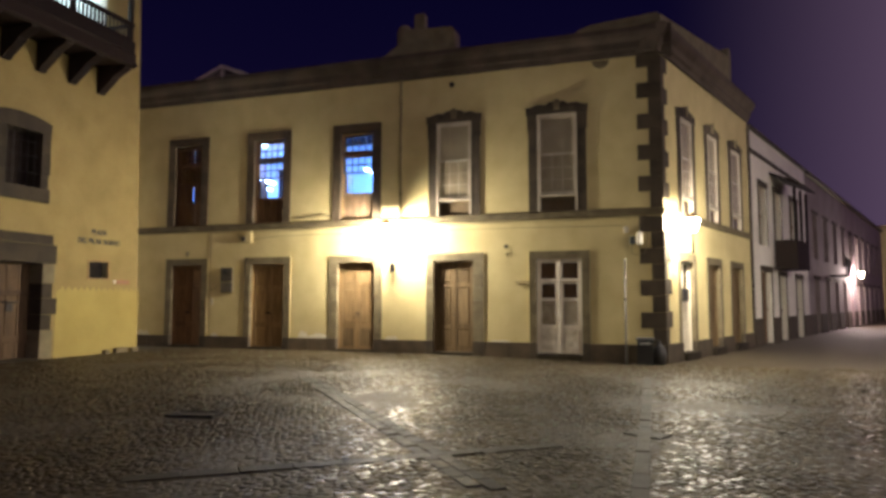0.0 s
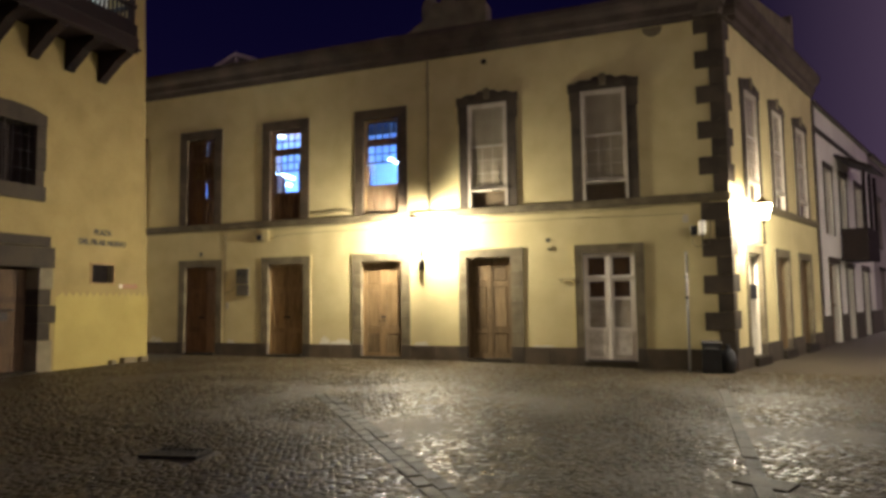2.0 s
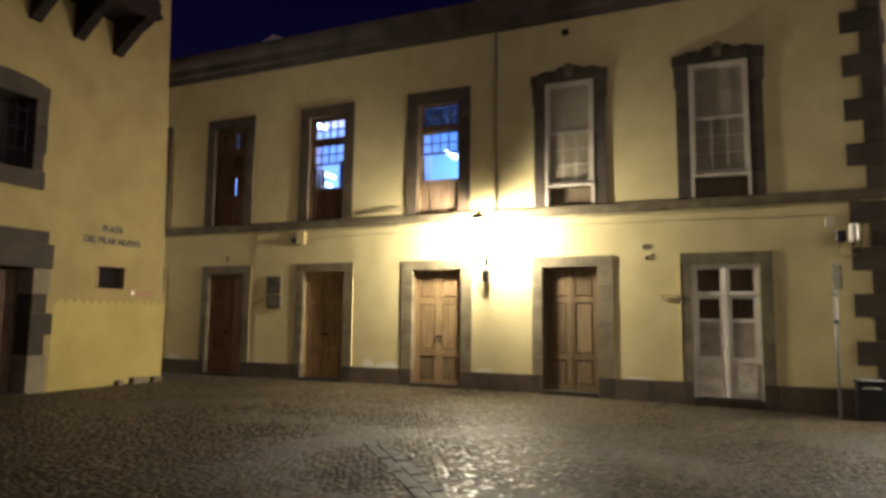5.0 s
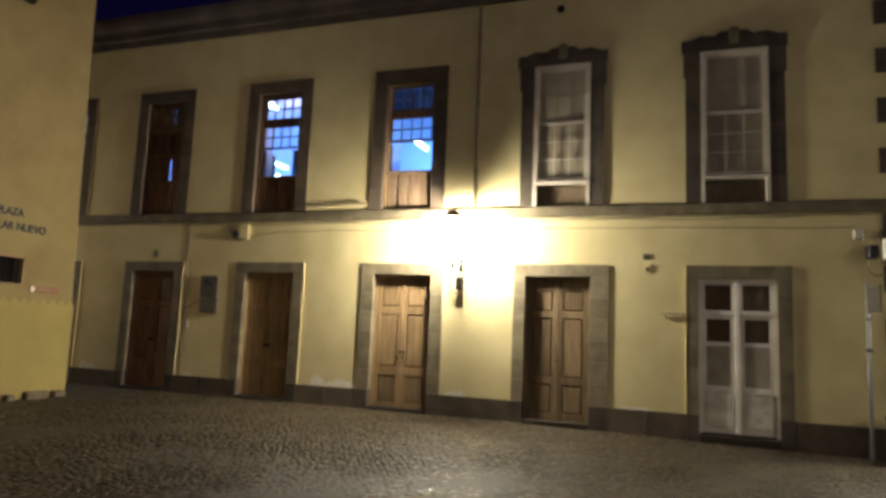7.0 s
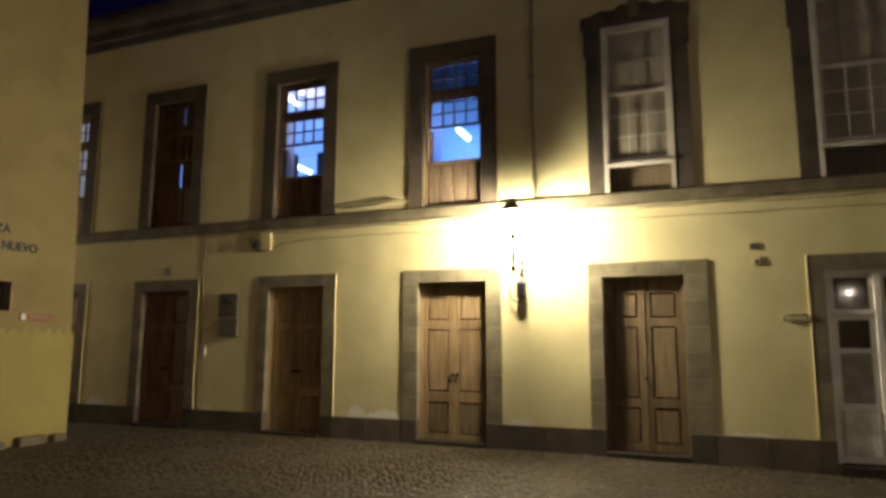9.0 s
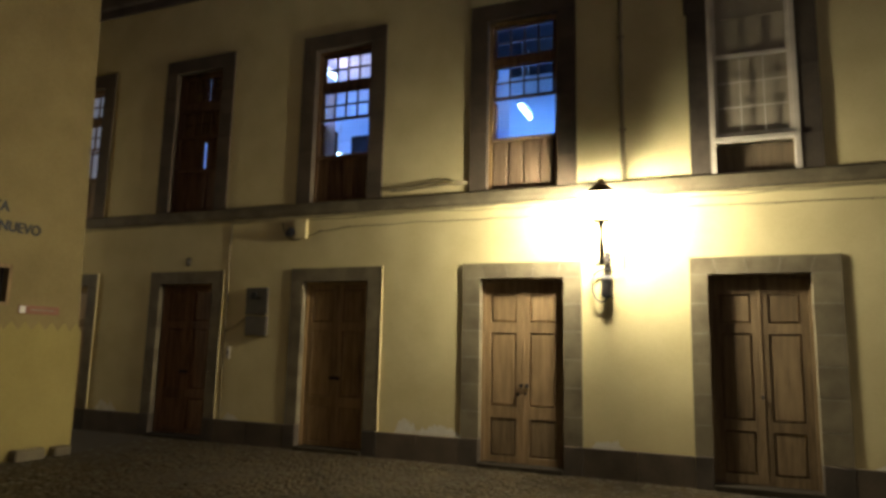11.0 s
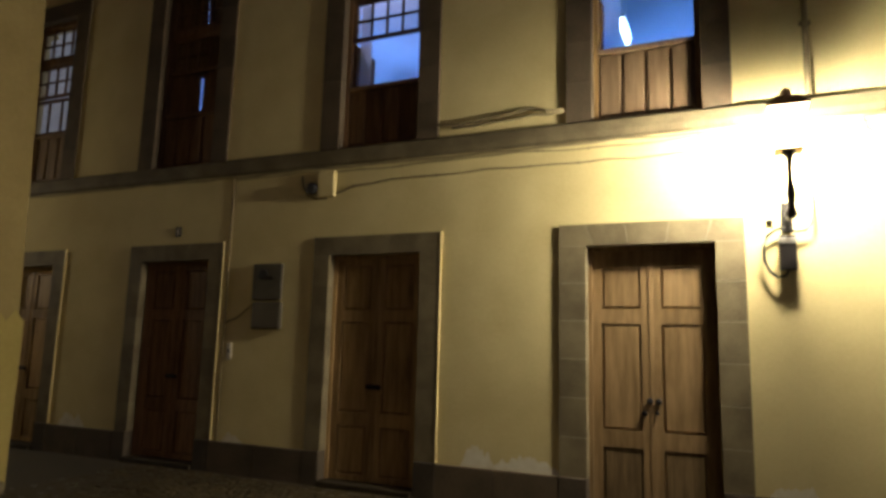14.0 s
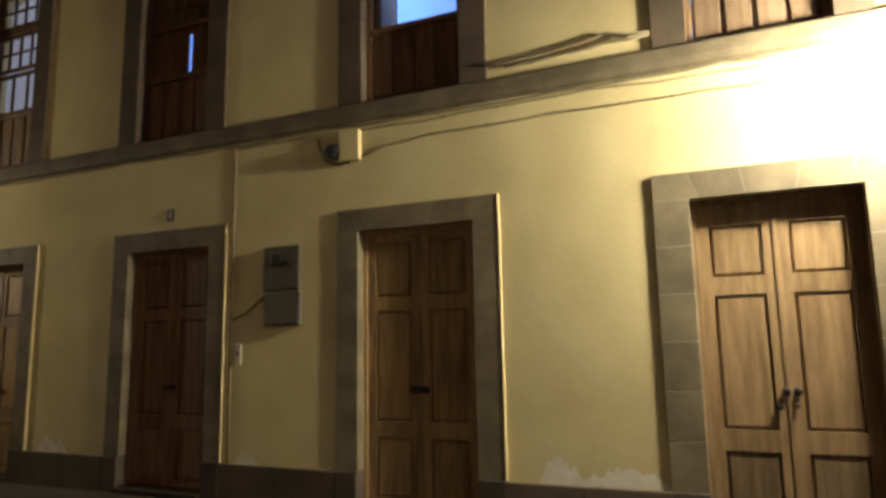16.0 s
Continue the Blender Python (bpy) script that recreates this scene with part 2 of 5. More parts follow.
def turned(profile, seg=16, at=(0, 0, 0)):
    """A body of revolution about z from (radius, height) pairs, closed at both ends."""
    bm = bmesh.new()
    rings = [[bm.verts.new((at[0] + r * math.cos(6.28318 * i / seg), at[1] + r * math.sin(6.28318 * i / seg), at[2] + h)) for i in range(seg)]
             for r, h in profile]
    for a, b in zip(rings, rings[1:]):
        for i in range(seg):
            bm.faces.new((a[i], a[(i + 1) % seg], b[(i + 1) % seg], b[i]))
    bm.faces.new(rings[0][::-1]), bm.faces.new(rings[-1])
    for f in bm.faces:
        f.smooth = len(f.verts) == 4
    return bm


def tube(points, r, seg=8):
    """A round bar along a line of points."""
    bm = bmesh.new()
    pts = [Vector(p) for p in points]
    rings = []
    for i, p in enumerate(pts):
        d = (pts[min(i + 1, len(pts) - 1)] - pts[max(i - 1, 0)]).normalized()
        side = d.cross(Vector((0, 0, 1)) if abs(d.z) < 0.9 else Vector((1, 0, 0))).normalized()
        up = side.cross(d)
        rings.append([bm.verts.new(p + r * (math.cos(6.28318 * k / seg) * side + math.sin(6.28318 * k / seg) * up)) for k in range(seg)])
    for a, b in zip(rings, rings[1:]):
        for k in range(seg):
            f = bm.faces.new((a[k], a[(k + 1) % seg], b[(k + 1) % seg], b[k]))
            f.smooth = True
    bm.faces.new(rings[0][::-1]), bm.faces.new(rings[-1])
    bmesh.ops.recalc_face_normals(bm, faces=bm.faces[:])
    return bm


def mesh_of(name, bm, material):
    me = bpy.data.meshes.new(name)
    bm.to_mesh(me)
    bm.free()
    me.materials.append(material)
    return me


def part(name, bm, material, parent=None, label=""):
    ob = new(name, mesh_of(name, bm, material))
    ob.parent = parent
    return tagged(ob, label)


def thing(name, m, label="", category="", group="", kind=""):
    ob = new(name)
    ob.empty_display_size = 0.1
    ob.matrix_world = m
    return tagged(ob, label, category, group, kind)


def structure(name, bm, material, m=None, label=""):
    ob = part(name, bm, material, None, label)
    if m is not None:
        ob.matrix_world = m
    return tagged(ob, kind="structure")


def wall_frame(x, y, ux, uy):
    """Local frame of a wall: u along it, v into it, z up."""
    k = math.hypot(ux, uy)
    ux, uy = ux / k, uy / k
    return Matrix(((ux, -uy, 0, x), (uy, ux, 0, y), (0, 0, 1, 0), (0, 0, 0, 1)))


def pierced(u0, u1, z0, z1, v0, v1, holes):
    """A wall from u0 to u1 with rectangular holes (u0, u1, z0, z1) through it."""
    bm = bmesh.new()
    us = sorted({u0, u1, *[h[0] for h in holes], *[h[1] for h in holes]})
    for a, b in zip(us, us[1:]):
        at = z0
        for h in sorted([h for h in holes if h[0] <= a + 1e-6 and h[1] >= b - 1e-6], key=lambda q: q[2]):
            if h[2] > at + 1e-6:
                box(bm, a, b, v0, v1, at, h[2])
            at = h[3]
        if at < z1:
            box(bm, a, b, v0, v1, at, z1)
    return bm


FRONT = wall_frame(0, 16.0, 1, 0)
SIDE = wall_frame(0.5, 16.0, 0.38, 1.0)
LEFT = wall_frame(-13.9, 0, 0, 1)
at_front = lambda u, v, z: FRONT @ pose(u, v, z)

# openings of the long front: door and window axes
DOORS = [(-17.1, -15.98), (-14.27, -13.14), (-11.365, -10.225), (-8.455, -7.3), (-5.525, -4.4), (-2.67, -1.51)]
# width of the stone to either side of each door
JAMBS = [(0.23, 0.23), (0.22, 0.22), (0.22, 0.235), (0.265, 0.245), (0.205, 0.31), (0.187, 0.21)]
WINDOWS = [(-17.06, -16.04), (-14.25, -13.24), (-11.32, -10.31), (-8.385, -7.37), (-5.43, -4.43), (-2.616, -1.58)]
DOOR_TOP, WIN_LOW, WIN_TOP, WHITE_TOP = 2.48, 3.73, 6.27, 6.32



def ground_z(x):
    """The square falls gently towards the corner of the house."""
    f = min(1.0, max(0.0, (x + 7.0) / 7.5))
    return -0.045 - 0.1 * f * f * (3 - 2 * f)


# ---- ground ----
strips = [-300] + [-7 + 0.5 * i for i in range(16)] + [300]
structure("ground", prism([(x, ground_z(x)) for x in strips] + [(300, -0.6), (-300, -0.6)], -300, 300, "y"), EARTH, label="gritty dark ground between worn cobbles")

# ---- main house: walls ----
holes = [(a - 0.12, b + 0.12, -0.4, DOOR_TOP + 0.12) for a, b in DOORS] + [(a - 0.12, b + 0.12, WIN_LOW, WIN_TOP + 0.12) for a, b in WINDOWS[:4]] + [(a - 0.12, b + 0.12, WIN_LOW, WHITE_TOP + 0.08) for a, b in WINDOWS[4:]]
structure("wall_front", pierced(-40, 0.49, -0.4, 7.7, 0, 0.5, holes), PLASTER, FRONT, "yellow plastered house front with stone trim")
SDOORS = [(1.15, 2.2), (3.55, 4.6), (5.86, 7.05)]
SWINS = [(1.36, 2.26), (3.66, 4.55), (6.06, 7.08)]
SEND = 8.3
structure("wall_side", pierced(0.02, SEND, -0.4, 7.7, 0, 0.5, [(a - 0.1, b + 0.1, -0.4, 2.55) for a, b in SDOORS] + [(a - 0.1, b + 0.1, 3.73, 6.4) for a, b in SWINS]),
          PLASTER, SIDE, "yellow plastered side wall of the corner house")


def band(name, outline, u0, u1, m, material=CORNICE, label=""):
    """A moulding: outline in (v, z), carried along the wall."""
    return structure(name, prism(outline, u0, u1, "x"), material, m, label)


CORN = [(0.0, 7.66), (-0.06, 7.66), (-0.08, 7.80), (-0.14, 7.84), (-0.16, 8.0), (-0.26, 8.1), (-0.30, 8.2), (-0.30, 8.32), (-0.1, 8.38), (0.5, 8.4), (0.5, 7.71), (0.0, 7.705)]
band("cornice", CORN, -40, 0.80, FRONT, CORNICE, "dark brown moulded stone cornice, weathered")
band("cornice", CORN, -0.3, SEND, SIDE, CORNICE, "dark brown moulded stone cornice, weathered")
STR = [(0.0, 3.53), (-0.05, 3.55), (-0.07, 3.60), (-0.07, 3.70), (-0.04, 3.725), (0.0, 3.725)]
band("trim", STR, -40, 0.55, FRONT, STONE, "grey stone string course above the ground floor")
band("trim", STR, -0.05, SEND, SIDE, STONE, "grey stone string course above the ground floor")
structure("roof", prism([(-40, 16.1), (0.5, 16.1), (3.2, 23.7), (3.2, 26.5), (-40, 26.5)], 8.36, 8.46, "z"), GREYWALL, label="flat grey roof")
structure("wall_back", boxed(-40, 3.0, 26.2, 26.5, -0.3, 8.3), PLASTER)
structure("wall_end", boxed(-40.3, -40, 12, 26.5, 0, 8.3), PLASTER)
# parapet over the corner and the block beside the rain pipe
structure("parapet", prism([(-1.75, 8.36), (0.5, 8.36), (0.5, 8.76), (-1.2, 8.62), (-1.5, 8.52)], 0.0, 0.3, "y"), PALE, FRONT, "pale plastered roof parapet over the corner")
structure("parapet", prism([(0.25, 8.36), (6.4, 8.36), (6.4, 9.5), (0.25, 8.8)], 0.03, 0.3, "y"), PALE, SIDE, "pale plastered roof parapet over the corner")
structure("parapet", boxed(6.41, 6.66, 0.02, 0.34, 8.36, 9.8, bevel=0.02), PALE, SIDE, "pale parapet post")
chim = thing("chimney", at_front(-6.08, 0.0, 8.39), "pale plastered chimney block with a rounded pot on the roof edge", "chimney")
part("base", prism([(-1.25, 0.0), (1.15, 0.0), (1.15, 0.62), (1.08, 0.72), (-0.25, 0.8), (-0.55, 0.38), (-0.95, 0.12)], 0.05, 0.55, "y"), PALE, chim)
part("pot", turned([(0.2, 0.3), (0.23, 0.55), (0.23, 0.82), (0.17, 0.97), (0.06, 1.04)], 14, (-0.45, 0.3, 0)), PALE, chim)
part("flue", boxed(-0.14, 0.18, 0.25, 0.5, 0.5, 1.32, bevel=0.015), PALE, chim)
sky_gable = thing("stair_head", pose(-14.25, 18.2, 8.46), "white gabled stair head on the flat roof", "stair head")
part("body", boxed(-1.3, 1.3, 0.12, 2.6, 0, 0.75), GREYWALL, sky_gable)
part("gable_frame", prism([(-1.5, 0.72), (0, 1.32), (1.5, 0.72), (1.2, 0.72), (0, 1.2), (-1.2, 0.72)], -0.08, 0.1, "y"), WHITE, sky_gable)
part("gable_post", boxed(-0.04, 0.04, -0.05, 0.09, 0.75, 1.21), WHITE, sky_gable)
part("gable_wall", prism([(-1.25, 0.75), (0, 1.22), (1.25, 0.75)], 0.12, 2.6, "y"), GREYWALL, sky_gable)
structure("plaster_medallion", prism([(0.22 * math.cos(a), 0.2 * math.sin(a)) for a in [math.pi + i * math.pi / 8 for i in range(9)]], -0.05, 0.0, "y"),
          STONE, at_front(-0.95, 0, 7.62))

# plinth between the doors
edges = [-40] + [q for (a, b), (wl_, wr_) in zip(DOORS, JAMBS) for q in (a - wl_, b + wr_)] + [0.52]
for a, b in zip(edges[::2], edges[1::2]):
    n = max(1, round((b - a) / 0.75)) if a > -18 else 1
    pl = tagged(thing("plinth", at_front(a, 0, 0)), "dark stone plinth at the foot of the wall", kind="structure")
    for i in range(n):
        w = (b - a) / n
        part("stone", boxed(i * w + 0.003, (i + 1) * w - 0.003, -0.045, -0.001, -0.3, 0.31, bevel=0.006), STONE_B, pl)
sedges = [0.0] + [q for a, b in SDOORS for q in (a - 0.2, b + 0.2)] + [SEND]
for a, b in zip(sedges[::2], sedges[1::2]):
    structure("plinth", boxed(a, b, -0.045, -0.001, -0.3, 0.33, bevel=0.006), STONE_D, SIDE, "dark stone plinth at the foot of the wall")


# ---- doors ----
def surround(parent, a, b, top, wl=0.27, wr=0.23, lintel=0.21, proud=0.022, course=0.38, low=-0.2, material=STONE, back=0.3, mortar=STONE, edge=0):
    """Stone jambs and lintel of an opening from a to b; each stone a part."""
    g = 0.0022 if mortar is MORTAR else 0.0015
    for x0, x1 in ((a - wl, a), (b, b + wr)):
        part("foot_stone", boxed(x0, x1, -0.047, back, low, 0.312, bevel=0.006), STONE_D, parent, "dark stone foot of the jamb")
    low = 0.314
    n = max(1, round((top - low) / course))
    h = (top - low) / n
    for i in range(n):
        for x0, x1 in ((a - wl, a), (b, b + wr)):
            part("stone", boxed(x0, x1, -proud, back, low + i * h + g, low + (i + 1) * h - g, bevel=0.003), material, parent)
    for x0, x1 in ((a - wl + 0.004, a - 0.003), (b + 0.003, b + wr - 0.004)):
        part("mortar", boxed(x0, x1, -proud + 0.0015, back - 0.01, low, top), mortar, parent)
    # yellow plaster strip on the lantern side only, standing for the lit edge
    if edge:
        x0, x1 = (a - wl - 0.013, a - wl - 0.001) if edge < 0 else (b + wr + 0.001, b + wr + 0.013)
        part("lit_plaster_edge", boxed(x0, x1, -proud - 0.006, -0.0005, 0.314, top + lintel, bevel=0.003), PLASTER, parent, "thin raised edge of yellow plaster, put only on the side the lantern lights")
    part("mortar", boxed(a - wl + 0.06, b + wr - 0.06, -proud + 0.0015, back - 0.01, top + 0.003, top + lintel - 0.004), mortar, parent)
    k = 5
    full = b - a + wl + wr
    lean = [-0.07, -0.04, 0.04, 0.07]
    cuts_low = [a - wl] + [a - wl + full * (j + 1) / k for j in range(k - 1)] + [b + wr]
    cuts_top = [a - wl] + [c + d for c, d in zip(cuts_low[1:-1], lean)] + [b + wr]
    for j in range(k):
        bm = prism([(cuts_low[j] + g, top), (cuts_low[j + 1] - g, top), (cuts_top[j + 1] - g, top + lintel), (cuts_top[j] + g, top + lintel)], -proud, back, "y")
        part("stone", bm, material, parent)


def panel_leaf(parent, x0, x1, z1, v, material, rows=((0.08, 0.60), (0.74, 1.735), (1.86, 2.37)), foot=None):
    """One door leaf with sunk and fielded panels between stiles and rails."""
    leaf = part("leaf", bmesh.new(), material, parent)
    bm = bmesh.new()
    st = 0.085
    zs = [0.02] + [q for r in rows for q in r] + [z1]
    box(bm, x0, x0 + st, v, v + 0.045, 0.02, z1), box(bm, x1 - st, x1, v, v + 0.045, 0.02, z1)
    for i in range(0, len(zs), 2):
        box(bm, x0 + st, x1 - st, v, v + 0.045, zs[i], zs[i + 1])
    bm.to_mesh(leaf.data)
    bm.free()
    for lo, hi in rows:
        p = bmesh.new()
        box(p, x0 + st, x1 - st, v + 0.032, v + 0.044, lo, hi)
        c = [(x0 + st + 0.011, lo + 0.011), (x1 - st - 0.011, hi - 0.011)]
        d = [(c[0][0] + 0.016, c[0][1] + 0.016), (c[1][0] - 0.016, c[1][1] - 0.016)]
        rim = [p.verts.new((x, v + 0.031, z)) for x, z in ((c[0][0], c[0][1]), (c[1][0], c[0][1]), (c[1][0], c[1][1]), (c[0][0], c[1][1]))]
        top = [p.verts.new((x, v + 0.01, z)) for x, z in ((d[0][0], d[0][1]), (d[1][0], d[0][1]), (d[1][0], d[1][1]), (d[0][0], d[1][1]))]
        p.faces.new(top)
        for i in range(4):
            p.faces.new((rim[i], rim[(i + 1) % 4], top[(i + 1) % 4], top[i]))
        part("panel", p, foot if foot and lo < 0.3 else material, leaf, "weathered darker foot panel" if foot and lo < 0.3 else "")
    return leaf


def wooden_door(i, material, label, knobs, rows=((0.08, 0.60), (0.74, 1.735), (1.86, 2.37)), v=0.115, foot=None, mortar=STONE, latch=False):
    a, b = DOORS[i]
    wl, wr = JAMBS[i]
    d = thing("door_%d" % (i + 1), FRONT, label, "door", kind="structure")
    surround(d, a, b, DOOR_TOP, wl, wr, mortar=mortar, edge=1 if i < 3 else 0)
    mid = (a + b) / 2
    part("door_frame", prism([(a, 0), (a, DOOR_TOP), (b, DOOR_TOP), (b, 0), (b - 0.035, 0), (b - 0.035, DOOR_TOP - 0.04), (a + 0.035, DOOR_TOP - 0.04), (a + 0.035, 0)], v - 0.02, v + 0.05, "y"), material, d)
    panel_leaf(d, a + 0.037, mid - 0.003, DOOR_TOP - 0.045, v, material, rows, foot)
    panel_leaf(d, mid + 0.003, b - 0.037, DOOR_TOP - 0.045, v, material, rows, foot)
    part("cover_strip", boxed(mid - 0.022, mid + 0.022, v - 0.009, v - 0.001, 0.03, DOOR_TOP - 0.05, bevel=0.006), material, d)
    part("threshold", boxed(a + 0.002, b - 0.002, -0.09, 0.3, -0.3, 0.012, bevel=0.008), SLAB, d, "worn grey stone threshold")
    for dx, z, r in knobs:
        bm = turned([(r, 0), (r, 0.004), (0.012, 0.005), (0.013, 0.008), (r * 0.85, 0.012), (r * 0.8, 0.018), (r * 0.4, 0.022)], 12)
        bmesh.ops.transform(bm, matrix=pose(mid + dx, v - 0.012, z, 90, 0, 0), verts=bm.verts[:])
        part("door_knob", bm, IRON, d, "black iron knob")
    if latch:
        part("latch", boxed(mid - 0.09, mid + 0.07, v - 0.045, v - 0.019, 1.0, 1.05, bevel=0.008), IRON, d, "black iron sliding latch")
    return d


wooden_door(0, WOOD_M, "brown double-leaf panelled door, closed, in a stone surround", [(0.05, 1.02, 0.03)], latch=True)
wooden_door(1, DOOR_D, "dark brown double-leaf panelled door, closed, in a stone surround", [(0.05, 1.02, 0.025)], latch=True)
wooden_door(2, WOOD_M, "brown double-leaf panelled door, closed, in a stone surround", [(0.06, 1.02, 0.03)], latch=True)
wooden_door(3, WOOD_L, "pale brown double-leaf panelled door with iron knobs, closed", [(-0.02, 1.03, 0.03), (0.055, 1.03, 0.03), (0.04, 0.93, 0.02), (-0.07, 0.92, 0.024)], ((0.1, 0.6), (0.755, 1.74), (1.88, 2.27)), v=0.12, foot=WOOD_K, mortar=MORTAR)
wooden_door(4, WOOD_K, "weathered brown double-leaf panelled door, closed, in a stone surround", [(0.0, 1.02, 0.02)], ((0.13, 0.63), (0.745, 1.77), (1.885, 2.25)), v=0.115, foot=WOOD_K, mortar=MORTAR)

# white glazed door with louvres
a, b = DOORS[5]
d5 = thing("door_6", FRONT, "white painted double door with glass panes and louvres, paint worn at the foot", "door", kind="structure")
surround(d5, a, b, DOOR_TOP, *JAMBS[5], edge=-1)
part("door_frame", prism([(a, 0.02), (a, DOOR_TOP), (b, DOOR_TOP), (b, 0.02), (b - 0.05, 0.02), (b - 0.05, DOOR_TOP - 0.05), (a + 0.05, DOOR_TOP - 0.05), (a + 0.05, 0.02)], 0.03, 0.1, "y"), WHITE, d5)
part("transom", boxed(a + 0.05, b - 0.05, 0.02, 0.1, 1.89, 1.97, bevel=0.006), WHITE, d5)
part("mullion", boxed((a + b) / 2 - 0.035, (a + b) / 2 + 0.035, 0.015, 0.1, 0.04, DOOR_TOP - 0.05, bevel=0.006), WHITE, d5)
for x0, x1 in ((a + 0.052, (a + b) / 2 - 0.037), ((a + b) / 2 + 0.037, b - 0.052)):
    leaf = part("leaf", pierced(x0, x1, 0.04, 1.885, 0.045, 0.085, [(x0 + 0.07, x1 - 0.07, 1.47, 1.83), (x0 + 0.07, x1 - 0.07, 0.78, 1.40)]), WHITE, d5)
    part("panel", boxed(x0 + 0.06, x1 - 0.06, 0.03, 0.044, 0.14, 0.68, bevel=0.008), WORN, leaf, "worn and stained lower panel")
    part("panel_bead", prism([(x0 + 0.045, 0.125), (x1 - 0.045, 0.125), (x1 - 0.045, 0.695), (x0 + 0.045, 0.695), (x0 + 0.045, 0.126), (x0 + 0.058, 0.138), (x0 + 0.058, 0.682), (x1 - 0.058, 0.682), (x1 - 0.058, 0.138), (x0 + 0.058, 0.137)], 0.022, 0.044, "y"), WORN, leaf)
    for lo, hi in ((1.47, 1.83), (2.0, DOOR_TOP - 0.08)):
        pg = part("pane", boxed(x0 + 0.055, x1 - 0.055, 0.07, 0.076, lo - 0.01, hi + 0.01), GLASS, d5, "dark window pane")
        pg.visible_shadow = False
    part("louvre_backing", boxed(x0 + 0.06, x1 - 0.06, 0.1, 0.11, 0.77, 1.41), WOOD_K, leaf)
    for i in range(15):
        z = 0.80 + i * 0.04
        part("slat", prism([(0.038, z), (0.042, z - 0.004), (0.06, z + 0.024), (0.056, z + 0.028)], x0 + 0.068, x1 - 0.068, "x"), LOUVRE, leaf)
    part("transom_light_frame", prism([(x0, 1.975), (x0, DOOR_TOP - 0.055), (x1, DOOR_TOP - 0.055), (x1, 1.975), (x1 - 0.05, 1.975), (x1 - 0.05, DOOR_TOP - 0.1), (x0 + 0.05, DOOR_TOP - 0.1), (x0 + 0.05, 1.975)], 0.04, 0.085, "y"), WHITE, d5)
part("backing_board", boxed(a, b, 0.2, 0.23, 1.42, DOOR_TOP), WOOD_D, d5, "brown board behind the panes")
part("threshold", boxed(a + 0.002, b - 0.002, -0.09, 0.3, -0.3, 0.012, bevel=0.008), SLAB, d5, "worn grey stone threshold")


# ---- upper windows ----
def window_surround(w, a, b, low, top, side=0.26, head=0.26, fancy=False):
    n = 6
    h = (top - low) / n
    for i in range(n):
        for x0, x1 in ((a - side, a), (b, b + side)):
            grow = 0.03 if fancy and i == n - 1 else 0.0
            part("stone", boxed(x0 - (grow if x1 == a else 0), x1 + (grow if x0 == b else 0), -0.03, 0.1, low + i * h + 0.0008, low + (i + 1) * h - 0.0008, bevel=0.003), STONE_D if fancy else STONE_B, w)
    if fancy:
        c = (a + b) / 2
        x0, x1 = a - side - 0.06, b + side + 0.05
        part("lintel", prism([(x0, top), (x1, top), (x1, top + 0.21), (x1 - 0.12, top + 0.21), (x1 - 0.3, top + 0.28), (c + 0.3, top + 0.26), (c + 0.2, top + 0.33),
                              (c - 0.2, top + 0.33), (c - 0.3, top + 0.26), (x0 + 0.3, top + 0.28), (x0 + 0.12, top + 0.21), (x0, top + 0.21)], -0.045, 0.1, "y"), STONE_D, w, "carved dark stone lintel with a crest")
        part("keystone", prism([(c - 0.07, top + 0.1), (c + 0.07, top + 0.1), (c + 0.09, top + 0.34), (c + 0.05, top + 0.38), (c - 0.05, top + 0.38), (c - 0.09, top + 0.34)], -0.08, -0.045, "y"), STONE, w)
        for s in (-1, 1):
            part("scroll", prism([(c + s * (0.38 + 0.09 * math.cos(q)), top + 0.16 + 0.06 * math.sin(q)) for q in [i * 0.6283 for i in range(10)]], -0.068, -0.045, "y"), STONE_D, w)
    else:
        part("lintel", boxed(a - side, b + side, -0.03, 0.1, top, top + head, bevel=0.008), STONE_B, w)


